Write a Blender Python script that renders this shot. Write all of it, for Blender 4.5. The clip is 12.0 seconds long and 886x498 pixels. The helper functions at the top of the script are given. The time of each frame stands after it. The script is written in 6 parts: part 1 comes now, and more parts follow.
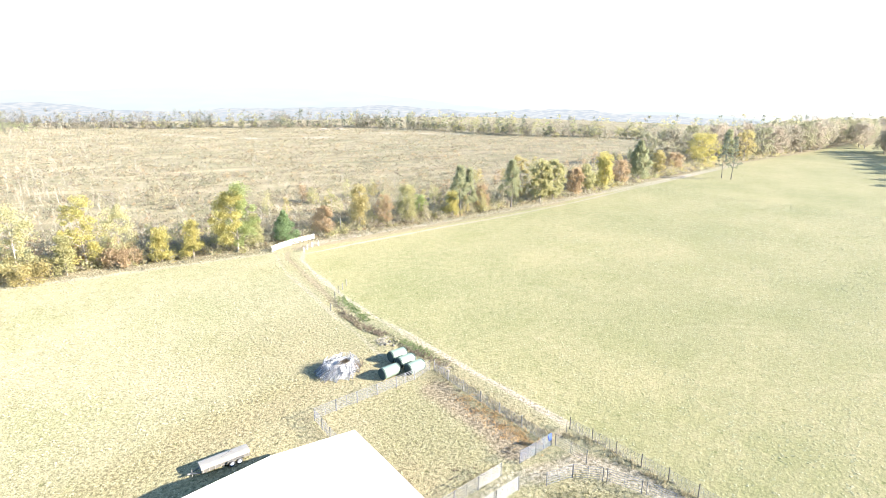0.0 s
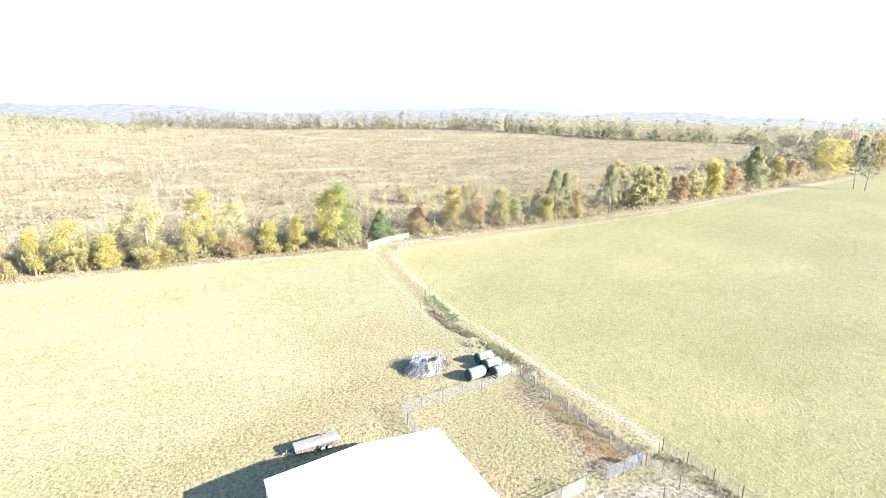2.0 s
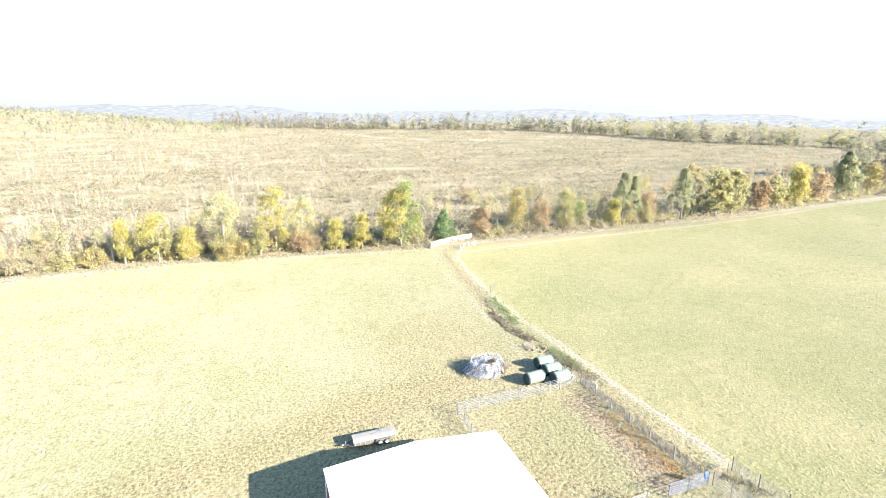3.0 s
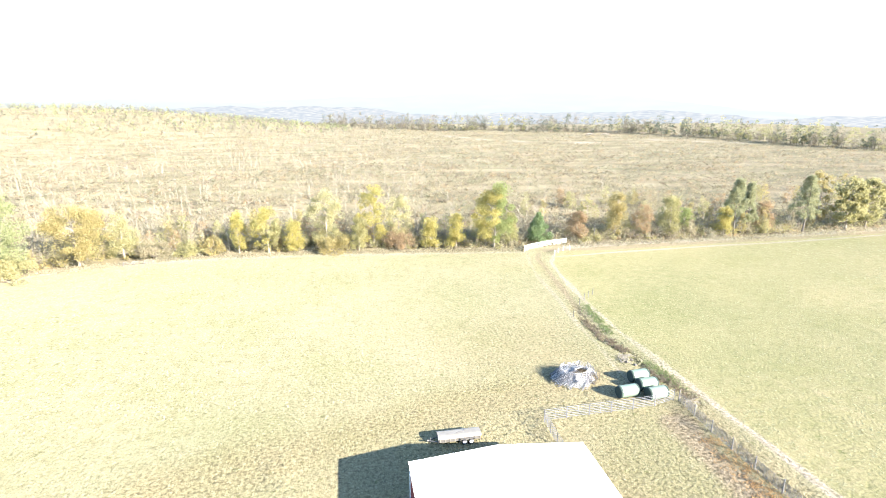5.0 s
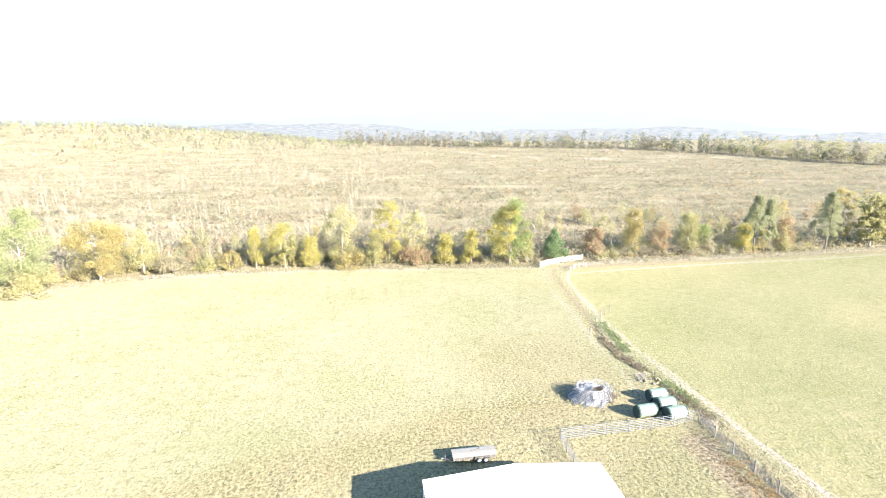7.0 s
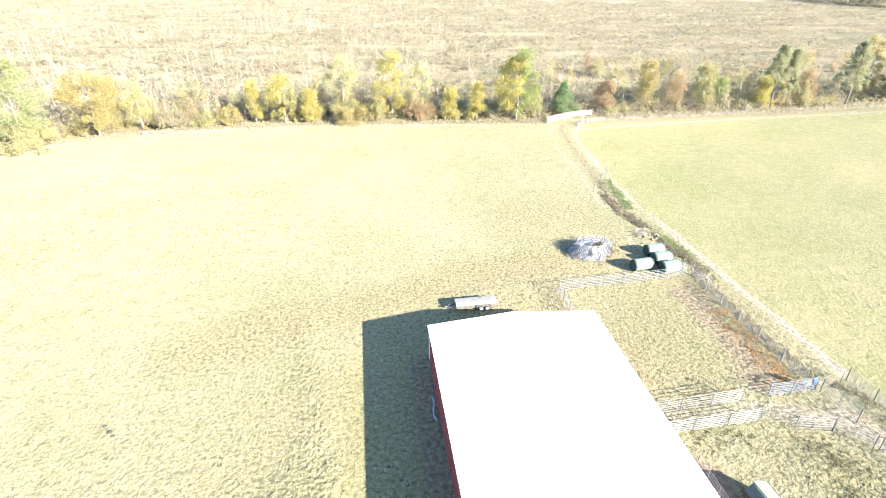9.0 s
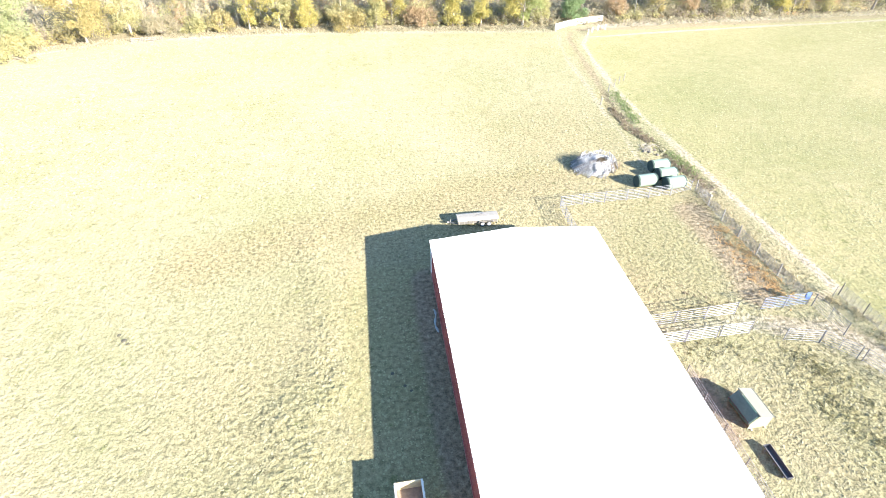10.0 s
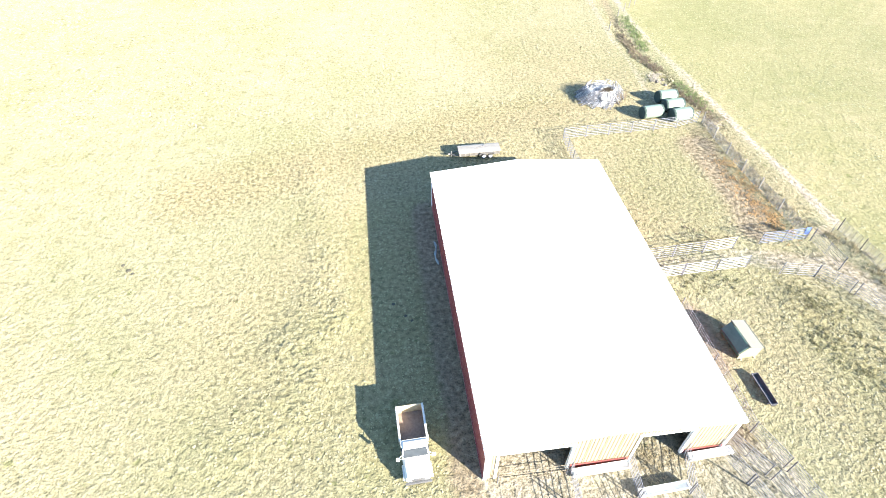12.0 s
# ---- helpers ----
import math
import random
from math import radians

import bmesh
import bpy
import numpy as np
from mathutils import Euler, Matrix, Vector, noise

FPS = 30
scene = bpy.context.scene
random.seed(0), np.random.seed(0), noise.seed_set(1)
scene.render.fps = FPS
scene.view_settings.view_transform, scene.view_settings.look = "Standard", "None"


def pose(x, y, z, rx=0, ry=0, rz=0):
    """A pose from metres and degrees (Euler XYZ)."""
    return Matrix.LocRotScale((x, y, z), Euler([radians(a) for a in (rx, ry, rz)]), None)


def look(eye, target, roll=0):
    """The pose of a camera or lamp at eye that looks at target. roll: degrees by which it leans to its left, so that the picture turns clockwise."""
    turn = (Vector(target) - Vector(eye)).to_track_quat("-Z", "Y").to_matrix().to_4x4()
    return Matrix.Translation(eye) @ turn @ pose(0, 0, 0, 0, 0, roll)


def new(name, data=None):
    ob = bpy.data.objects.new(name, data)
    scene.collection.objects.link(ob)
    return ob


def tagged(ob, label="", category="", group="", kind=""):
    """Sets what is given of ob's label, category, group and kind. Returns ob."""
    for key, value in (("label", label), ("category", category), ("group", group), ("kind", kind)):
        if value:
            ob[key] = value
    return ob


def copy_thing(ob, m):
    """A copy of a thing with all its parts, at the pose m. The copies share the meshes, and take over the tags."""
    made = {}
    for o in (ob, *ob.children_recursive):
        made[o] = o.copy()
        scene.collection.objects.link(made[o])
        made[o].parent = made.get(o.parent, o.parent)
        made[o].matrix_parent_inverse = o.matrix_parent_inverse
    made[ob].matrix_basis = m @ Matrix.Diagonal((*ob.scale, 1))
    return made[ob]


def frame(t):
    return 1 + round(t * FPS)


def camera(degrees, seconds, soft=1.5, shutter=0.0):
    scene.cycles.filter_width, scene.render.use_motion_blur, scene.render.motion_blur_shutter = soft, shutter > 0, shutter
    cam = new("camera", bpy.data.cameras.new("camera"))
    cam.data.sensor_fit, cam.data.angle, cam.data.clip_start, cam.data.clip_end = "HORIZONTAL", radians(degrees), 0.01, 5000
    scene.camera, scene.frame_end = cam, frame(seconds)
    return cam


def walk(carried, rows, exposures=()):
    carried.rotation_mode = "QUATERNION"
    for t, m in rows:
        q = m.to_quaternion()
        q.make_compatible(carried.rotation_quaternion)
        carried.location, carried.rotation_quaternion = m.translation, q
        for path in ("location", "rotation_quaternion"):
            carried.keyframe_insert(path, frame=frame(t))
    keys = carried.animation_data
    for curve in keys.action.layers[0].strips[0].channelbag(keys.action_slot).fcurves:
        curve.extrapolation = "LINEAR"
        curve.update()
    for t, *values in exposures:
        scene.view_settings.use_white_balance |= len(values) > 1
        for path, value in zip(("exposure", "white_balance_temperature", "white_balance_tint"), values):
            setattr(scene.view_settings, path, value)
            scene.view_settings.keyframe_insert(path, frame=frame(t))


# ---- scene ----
cam = camera(78.8, 12.0, soft=0.6)
EYE = (0, 0, 38)
TURNS = (  # seconds; then the Euler angles of the hovering drone's camera
    (0.0, 74.50, -0.30, -37.39), (0.5, 74.57, -0.29, -35.39), (1.0, 74.62, -0.24, -33.01),
    (1.5, 74.67, -0.23, -30.41), (2.0, 74.70, -0.23, -27.32), (2.5, 74.71, -0.27, -23.83),
    (3.0, 74.75, -0.26, -20.49), (3.5, 74.78, -0.30, -17.36), (3.7, 74.79, -0.29, -16.22), (5.3, 74.87, -0.14, -9.75),
    (5.5, 74.88, -0.14, -9.57), (5.6, 75.05, -0.14, -9.48), (5.7, 75.68, -0.13, -9.39),
    (5.8, 76.58, -0.12, -9.30), (5.9, 76.90, -0.11, -9.22), (6.0, 76.99, -0.10, -9.15),
    (6.5, 77.01, -0.07, -8.86), (6.7, 76.99, -0.06, -8.77), (8.3, 68.27, 0.04, -8.30),
    (8.5, 66.34, 0.05, -8.28), (9.0, 61.43, 0.02, -8.20), (9.5, 56.75, 0.0, -8.06),
    (10.0, 52.47, -0.05, -7.93), (10.5, 49.09, -0.13, -7.78), (11.0, 48.29, -0.16, -7.75),
    (11.5, 46.92, -0.22, -7.72), (12.0, 45.33, -0.28, -7.67))
walk(cam, [(t, pose(*EYE, a, b, c)) for t, a, b, c in TURNS],
     exposures=[(0.0, 2.97), (3.5, 2.99), (6.5, 2.96), (9.0, 3.07), (12.0, 3.06)])

# ---- light: a low clear sun from the south-east, open sky ----
SUN_UP, SUN_WAY = radians(22.6), Vector((0.678, -0.735, 0))
world = bpy.data.worlds.new("sky")
scene.world = world
world.use_nodes = True
bg = world.node_tree.nodes["Background"]
sky = world.node_tree.nodes.new("ShaderNodeTexSky")
sky.sky_type, sky.sun_disc = "NISHITA", False
sky.sun_elevation, sky.sun_rotation = SUN_UP, math.atan2(SUN_WAY.x, SUN_WAY.y)
sky.air_density, sky.dust_density, sky.ozone_density = 1.0, 0.3, 3.0
world.node_tree.links.new(sky.outputs[0], bg.inputs[0])
bg.inputs[1].default_value = 0.088
sun = new("sun", bpy.data.lights.new("sun", "SUN"))
sun.data.energy, sun.data.angle, sun.data.color = 4.7, radians(0.53), (1.0, 0.93, 0.84)
sun.matrix_world = look(SUN_WAY * math.cos(SUN_UP) * 100 + Vector((0, 0, math.sin(SUN_UP) * 100)), (0, 0, 0))


# ---- materials ----
def mat(name, low, high, rough=0.8, metal=0.0, grain=4.0, coarse=0.4, bump=0.0, island=0.0, thing=0.0, through_light=0.0, space="Object", matt=0.0):
    """A surface whose colour drifts between two tones at two scales; island and thing vary it per loose piece or per object."""
    m = bpy.data.materials.new(name)
    m.use_nodes = True
    nt = m.node_tree
    b = nt.nodes["Principled BSDF"]
    b.inputs["Roughness"].default_value, b.inputs["Metallic"].default_value = rough, metal
    b.inputs["Diffuse Roughness"].default_value = matt
    tc = nt.nodes.new("ShaderNodeTexCoord")

    def noise_node(scale, detail):
        n = nt.nodes.new("ShaderNodeTexNoise")
        n.inputs["Scale"].default_value, n.inputs["Detail"].default_value = scale, detail
        nt.links.new(tc.outputs[space], n.inputs["Vector"])
        return n.outputs["Fac"]

    def maths(op, a, c):
        n = nt.nodes.new("ShaderNodeMath")
        n.operation = op
        for k, v in enumerate((a, c)):
            if isinstance(v, (int, float)):
                n.inputs[k].default_value = v
            else:
                nt.links.new(v, n.inputs[k])
        return n.outputs[0]
    fine = noise_node(grain, 4)
    fac = maths("ADD", maths("MULTIPLY", fine, 0.6), maths("MULTIPLY", noise_node(coarse, 3), 0.4))
    fac = maths("MULTIPLY", maths("SUBTRACT", fac, 0.3), 2.5)
    if island:
        gn = nt.nodes.new("ShaderNodeNewGeometry")
        fac = maths("ADD", maths("MULTIPLY", fac, 1 - island), maths("MULTIPLY", gn.outputs["Random Per Island"], island))
    if thing:
        oi = nt.nodes.new("ShaderNodeObjectInfo")
        fac = maths("ADD", maths("MULTIPLY", fac, 1 - thing), maths("MULTIPLY", oi.outputs["Random"], thing))
    mix = nt.nodes.new("ShaderNodeMix")
    mix.data_type = "RGBA"
    mix.clamp_factor = True
    nt.links.new(fac, mix.inputs["Factor"])
    mix.inputs[6].default_value, mix.inputs[7].default_value = (*low, 1), (*high, 1)
    nt.links.new(mix.outputs[2], b.inputs["Base Color"])
    if bump:
        bn = nt.nodes.new("ShaderNodeBump")
        bn.inputs["Strength"].default_value, bn.inputs["Distance"].default_value = min(1, bump * 10), bump
        nt.links.new(fine, bn.inputs["Height"])
        nt.links.new(bn.outputs[0], b.inputs["Normal"])
    if through_light:
        tr = nt.nodes.new("ShaderNodeBsdfTranslucent")
        nt.links.new(mix.outputs[2], tr.inputs["Color"])
        ms = nt.nodes.new("ShaderNodeMixShader")
        ms.inputs[0].default_value = through_light
        nt.links.new(b.outputs[0], ms.inputs[1])
        nt.links.new(tr.outputs[0], ms.inputs[2])
        nt.links.new(ms.outputs[0], nt.nodes["Material Output"].inputs["Surface"])
    return m


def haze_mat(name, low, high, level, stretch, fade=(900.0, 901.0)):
    """Far land behind kilometres of bright air: a plain backdrop, haze painted as glow."""
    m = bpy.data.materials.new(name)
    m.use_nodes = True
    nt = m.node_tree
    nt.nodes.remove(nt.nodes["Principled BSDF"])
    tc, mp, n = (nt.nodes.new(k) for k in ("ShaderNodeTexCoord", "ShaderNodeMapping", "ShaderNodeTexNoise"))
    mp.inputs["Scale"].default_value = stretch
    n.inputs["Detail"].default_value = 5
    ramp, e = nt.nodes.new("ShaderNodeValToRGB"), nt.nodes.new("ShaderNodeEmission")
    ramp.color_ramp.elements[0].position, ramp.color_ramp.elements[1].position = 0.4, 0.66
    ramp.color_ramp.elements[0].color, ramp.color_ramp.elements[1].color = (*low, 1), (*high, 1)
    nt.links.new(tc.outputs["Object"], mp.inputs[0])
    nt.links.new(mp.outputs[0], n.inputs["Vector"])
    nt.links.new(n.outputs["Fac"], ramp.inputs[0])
    # haze painted thicker upward: colour goes to white between the fade heights
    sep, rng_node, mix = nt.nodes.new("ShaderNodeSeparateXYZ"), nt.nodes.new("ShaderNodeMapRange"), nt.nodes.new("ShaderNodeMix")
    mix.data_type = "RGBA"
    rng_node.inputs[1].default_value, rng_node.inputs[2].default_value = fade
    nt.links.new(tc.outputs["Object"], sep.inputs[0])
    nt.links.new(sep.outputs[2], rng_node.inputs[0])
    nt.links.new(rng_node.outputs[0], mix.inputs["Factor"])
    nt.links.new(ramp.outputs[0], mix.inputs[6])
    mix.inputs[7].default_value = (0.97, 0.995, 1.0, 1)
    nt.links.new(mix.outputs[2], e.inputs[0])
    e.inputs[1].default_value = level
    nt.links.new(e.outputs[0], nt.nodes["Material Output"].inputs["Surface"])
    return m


ROOF = mat("white_roof_steel", (0.74, 0.75, 0.76), (0.84, 0.84, 0.83), 0.45, 0.0, 3, 0.3)
RED = mat("red_wall_steel", (0.2, 0.052, 0.046), (0.26, 0.072, 0.062), 0.5, 0.0, 6, 0.5)
CREAMWALL = mat("cream_wall_steel", (0.2, 0.156, 0.1), (0.245, 0.196, 0.126), 0.5, 0.0, 6, 0.5)
TRIM = mat("white_trim_steel", (0.7, 0.7, 0.68), (0.82, 0.81, 0.78), 0.5, 0.0, 5, 0.5)
DARKWOOD = mat("old_framing_timber", (0.24, 0.19, 0.145), (0.4, 0.33, 0.26), 0.9, 0.0, 8, 1.0, 0.01)
PENPOST = mat("grey_pen_post", (0.07, 0.07, 0.078), (0.13, 0.13, 0.14), 0.7, 0.1, 8, 1.0)
GALV = mat("galvanised_tube", (0.12, 0.123, 0.136), (0.21, 0.214, 0.232), 0.8, 0.05, 12, 1.0, thing=0.3)
BLUEGATE = mat("blue_grey_gate_tube", (0.07, 0.095, 0.165), (0.13, 0.16, 0.235), 0.8, 0.0, 12, 1.0, thing=0.3)
TAN_TUBE = mat("weathered_tan_tube", (0.15, 0.12, 0.076), (0.22, 0.18, 0.115), 0.7, 0.0, 12, 1.0)
WHITEPANEL = mat("white_sheeted_panel", (0.58, 0.57, 0.53), (0.72, 0.71, 0.67), 0.6, 0.0, 5, 1.0)
# lighter copy of the tube: sun glare on the lane rails is in its colour
GALVGLARE = mat("sun_glare_galvanised_tube", (0.22, 0.225, 0.24), (0.35, 0.357, 0.37), 0.8, 0.05, 12, 1.0, thing=0.3)
# paler again, with the panel ring's white sun highlights put into the tone
PALEGALV = mat("sunlit_spare_galvanised_tube", (0.3, 0.302, 0.305), (0.45, 0.452, 0.45), 0.8, 0.05, 12, 1.0, thing=0.3)
WIRE = mat("dull_fence_wire", (0.11, 0.11, 0.12), (0.19, 0.19, 0.2), 0.5, 0.5, 10, 1)
TPOST = mat("dark_fence_post", (0.045, 0.04, 0.037), (0.09, 0.08, 0.075), 0.8, 0.1, 10, 1)
PALEPOST = mat("pale_fence_post", (0.11, 0.104, 0.096), (0.18, 0.17, 0.155), 0.8, 0.0, 10, 1)
WHITEPAINT = mat("white_fence_paint", (0.3, 0.3, 0.28), (0.4, 0.4, 0.38), 0.6, 0.0, 8, 1)
TRUCKWHITE = mat("white_truck_paint", (0.36, 0.355, 0.325), (0.46, 0.455, 0.42), 0.3, 0.0, 3, 0.5)
GLASS = mat("dark_windscreen_glass", (0.02, 0.025, 0.03), (0.04, 0.047, 0.055), 0.12, 0.0, 2, 0.5)
BLACK = mat("black_rubber", (0.018, 0.018, 0.02), (0.04, 0.04, 0.045), 0.75, 0.0, 20, 2)
RIM = mat("white_wheel_rim", (0.5, 0.5, 0.5), (0.6, 0.6, 0.6), 0.4, 0.1, 10, 2)
STEELDARK = mat("dark_chassis_steel", (0.05, 0.05, 0.055), (0.1, 0.1, 0.1), 0.6, 0.3, 10, 1)
BEDTAN = mat("tan_dump_bed_steel", (0.34, 0.27, 0.17), (0.48, 0.39, 0.25), 0.6, 0.1, 5, 1.0)
BEDRUST = mat("rusty_bed_floor", (0.11, 0.082, 0.066), (0.21, 0.16, 0.125), 0.8, 0.1, 5, 1.0, 0.01)
LAMP = mat("amber_lamp_lens", (0.5, 0.16, 0.02), (0.6, 0.22, 0.03), 0.3)
LAMPCLEAR = mat("clear_lamp_lens", (0.6, 0.6, 0.6), (0.75, 0.75, 0.75), 0.15)
TRAILER = mat("trailer_white_sheet", (0.138, 0.127, 0.108), (0.19, 0.176, 0.152), 0.45, 0.0, 4, 0.8)
TRAILERSIDE = mat("trailer_grey_side", (0.075, 0.07, 0.063), (0.13, 0.122, 0.11), 0.5, 0.2, 4, 0.8)
BALEWRAP = mat("pale_green_bale_wrap", (0.098, 0.138, 0.101), (0.14, 0.178, 0.137), 0.4, 0.0, 6, 1.2, 0.015)
BALEEND = mat("dark_green_bale_end", (0.011, 0.022, 0.018), (0.024, 0.041, 0.034), 0.9, 0.0, 8, 1.5, 0.015)
FEEDGREEN = mat("teal_feeder_side", (0.04, 0.11, 0.09), (0.07, 0.155, 0.13), 0.5, 0.0, 5, 1.0)
FEEDLID = mat("teal_feeder_lid", (0.045, 0.1, 0.085), (0.075, 0.145, 0.125), 0.85, 0.0, 5, 1.0)
FEEDCREAM = mat("cream_feeder_roof", (0.125, 0.128, 0.088), (0.165, 0.168, 0.115), 0.5, 0.0, 5, 1.0)
TROUGHBLACK = mat("black_plastic_trough", (0.02, 0.021, 0.026), (0.045, 0.046, 0.055), 0.5, 0.0, 8, 1)
TARPBLUE = mat("faded_blue_plastic", (0.14, 0.175, 0.185), (0.22, 0.255, 0.26), 0.5, 0.0, 6, 1)
TARPBRIGHT = mat("bright_blue_tarp", (0.03, 0.06, 0.2), (0.05, 0.09, 0.27), 0.6, 0.0, 6, 1)
BARK = mat("grey_brown_bark", (0.17, 0.145, 0.112), (0.33, 0.285, 0.23), 0.95, 0.0, 5, 0.8, 0.02)
PALEBARK = mat("pale_bare_bark", (0.15, 0.135, 0.108), (0.25, 0.225, 0.182), 0.95, 0.0, 5, 0.8)
SAPLING = mat("sunbleached_sapling_bark", (0.13, 0.117, 0.092), (0.225, 0.203, 0.162), 0.95, 0.0, 5, 0.8)
PINEBARK = mat("dark_pine_bark", (0.06, 0.052, 0.044), (0.12, 0.105, 0.09), 0.95, 0.0, 5, 0.8, 0.02)
DUNG = mat("dried_dung", (0.03, 0.028, 0.018), (0.06, 0.052, 0.034), 0.95, 0.0, 9, 1, 0.02)
ROCK = mat("pale_field_stone", (0.07, 0.06, 0.05), (0.13, 0.115, 0.095), 0.9, 0.0, 6, 1, 0.03)


def leaf(name, low, high, through_light=0.6):
    return mat(name, low, high, 0.7, 0.0, 0.8, 0.2, island=0.4, through_light=through_light, matt=0.3)


YELLOW = leaf("yellow_leaves", (0.260, 0.232, 0.073), (0.463, 0.401, 0.136))
PALEYEL = leaf("pale_yellow_leaves", (0.266, 0.246, 0.117), (0.441, 0.402, 0.207))
ORANGE = leaf("orange_leaves", (0.245, 0.204, 0.086), (0.420, 0.350, 0.152))
RUST = leaf("rust_brown_leaves", (0.231, 0.165, 0.097), (0.407, 0.301, 0.176))
OLIVE = leaf("olive_green_leaves", (0.217, 0.206, 0.095), (0.393, 0.360, 0.169))
GREEN = leaf("green_leaves", (0.166, 0.202, 0.070), (0.317, 0.338, 0.137))
LIGHTGREEN = leaf("light_green_leaves", (0.198, 0.214, 0.098), (0.345, 0.362, 0.178))
CEDAR = leaf("green_cedar_needles", (0.130, 0.190, 0.084), (0.235, 0.298, 0.140))
PINE = leaf("pine_needles", (0.195, 0.202, 0.112), (0.330, 0.330, 0.185))
TAN = leaf("dry_tan_leaves", (0.224, 0.194, 0.120), (0.380, 0.331, 0.210))
STRAW = leaf("dry_grass_blades", (0.165, 0.149, 0.082), (0.255, 0.233, 0.134), 0.2)
LUSH = leaf("short_green_grass_blades", (0.156, 0.152, 0.073), (0.250, 0.235, 0.122), 0.2)
WEEDTUFT = leaf("olive_brown_weed_tufts", (0.142, 0.126, 0.064), (0.23, 0.207, 0.11), 0.2)
RIMSTRAW = leaf("pale_standing_straw", (0.25, 0.225, 0.15), (0.38, 0.345, 0.24))
HAYSTRAW = leaf("loose_hay", (0.27, 0.225, 0.135), (0.4, 0.345, 0.215))
# far grey-brown: bare autumn crowns, plus distance haze put into the colour
GREYWOOD = leaf("haze_grey_brown_far_leaves", (0.135, 0.12, 0.088), (0.225, 0.198, 0.15))
# three field-wood tones, paled so the leaf colour holds the distance haze
ROSEBROWN = leaf("rosy_brown_oak_leaves", (0.205, 0.172, 0.128), (0.32, 0.272, 0.208), 0.72)
PALEOLIVE = leaf("haze_pale_olive_oak_leaves", (0.172, 0.168, 0.104), (0.275, 0.265, 0.17), 0.72)
GREYTAN = leaf("haze_grey_tan_oak_leaves", (0.18, 0.162, 0.12), (0.285, 0.258, 0.195), 0.72)
# needle green dulled by haze mixed into the base colour
GREYPINE = leaf("haze_dulled_far_needles", (0.085, 0.097, 0.066), (0.15, 0.162, 0.112))
DULLOLIVE = leaf("dull_olive_brush", (0.151, 0.143, 0.089), (0.254, 0.235, 0.151))
SCRUB = leaf("dry_scrub_stems", (0.135, 0.117, 0.080), (0.270, 0.235, 0.167))
WEEDRED = leaf("rusty_orange_weeds", (0.36, 0.225, 0.1), (0.54, 0.37, 0.18))
WEEDGREEN = leaf("fresh_green_weeds", (0.13, 0.168, 0.065), (0.22, 0.255, 0.11))
# olive for lot weeds and for the shadow streaks drawn with them
LOTWEED = leaf("olive_lot_weed_streaks", (0.125, 0.116, 0.058), (0.205, 0.19, 0.098))
WEEDDARK = leaf("dark_brown_weeds", (0.13, 0.105, 0.072), (0.24, 0.19, 0.135))


# ---- mesh tools ----
class Shape:
    """Collects vertices and faces for one mesh."""

    def __init__(self):
        self.v, self.f = [], []

    def add(self, verts, faces):
        k = len(self.v)
        self.v += [tuple(p) for p in verts]
        self.f += [tuple(k + i for i in q) for q in faces]
        return self

    def box(self, lo, hi):
        (a, b, c), (d, e, g) = lo, hi
        return self.add([(a, b, c), (d, b, c), (d, e, c), (a, e, c), (a, b, g), (d, b, g), (d, e, g), (a, e, g)],
                        [(0, 3, 2, 1), (4, 5, 6, 7), (0, 1, 5, 4), (1, 2, 6, 5), (2, 3, 7, 6), (3, 0, 4, 7)])

    def loft(self, rings, cap=True, close=True):
        """Joins rings of equal length one to the next."""
        k, n = len(self.v), len(rings[0])
        for r in rings:
            self.v += [tuple(p) for p in r]
        for i in range(len(rings) - 1):
            for j in range(n if close else n - 1):
                a, b = k + i * n + j, k + i * n + (j + 1) % n
                self.f.append((a, b, b + n, a + n))
        if cap:
            self.f += [tuple(k + j for j in reversed(range(n))), tuple(k + (len(rings) - 1) * n + j for j in range(n))]
        return self

    def tube(self, p, q, r, n=6, r2=None):
        p, q = Vector(p), Vector(q)
        d = (q - p).normalized()
        a = d.orthogonal().normalized()
        b = d.cross(a)
        ring = [(math.cos(2 * math.pi * i / n), math.sin(2 * math.pi * i / n)) for i in range(n)]
        return self.loft([[p + (a * c + b * s) * r for c, s in ring], [q + (a * c + b * s) * (r if r2 is None else r2) for c, s in ring]])

    def beam(self, p, q, w, h):
        p, q = Vector(p), Vector(q)
        d = (q - p).normalized()
        side = d.cross(Vector((0, 0, 1)))
        side = side.normalized() * w / 2 if side.length > 0.01 else Vector((w / 2, 0, 0))
        up = side.cross(d).normalized() * h / 2
        return self.loft([[e - side - up, e + side - up, e + side + up, e - side + up] for e in (p, q)])

    def wheel(self, c, r, w, n=18, axis=0):
        """A tyre or rim: a short bevelled drum about the x axis (0) or y axis (1)."""
        rings = []
        for off, rr in ((-w / 2, r * 0.86), (-w * 0.36, r), (w * 0.36, r), (w / 2, r * 0.86)):
            ring = []
            for i in range(n):
                a = 2 * math.pi * i / n
                o = (off, rr * math.cos(a), rr * math.sin(a)) if axis == 0 else (rr * math.cos(a), off, rr * math.sin(a))
                ring.append((c[0] + o[0], c[1] + o[1], c[2] + o[2]))
            rings.append(ring)
        return self.loft(rings)

    def mesh(self, name, material, smooth=False):
        me = bpy.data.meshes.new(name)
        me.from_pydata(self.v, [], self.f)
        me.materials.append(material)
        if smooth:
            me.shade_smooth()
        bm = bmesh.new()
        bm.from_mesh(me)
        bmesh.ops.recalc_face_normals(bm, faces=bm.faces)
        bm.to_mesh(me)
        bm.free()
        return me


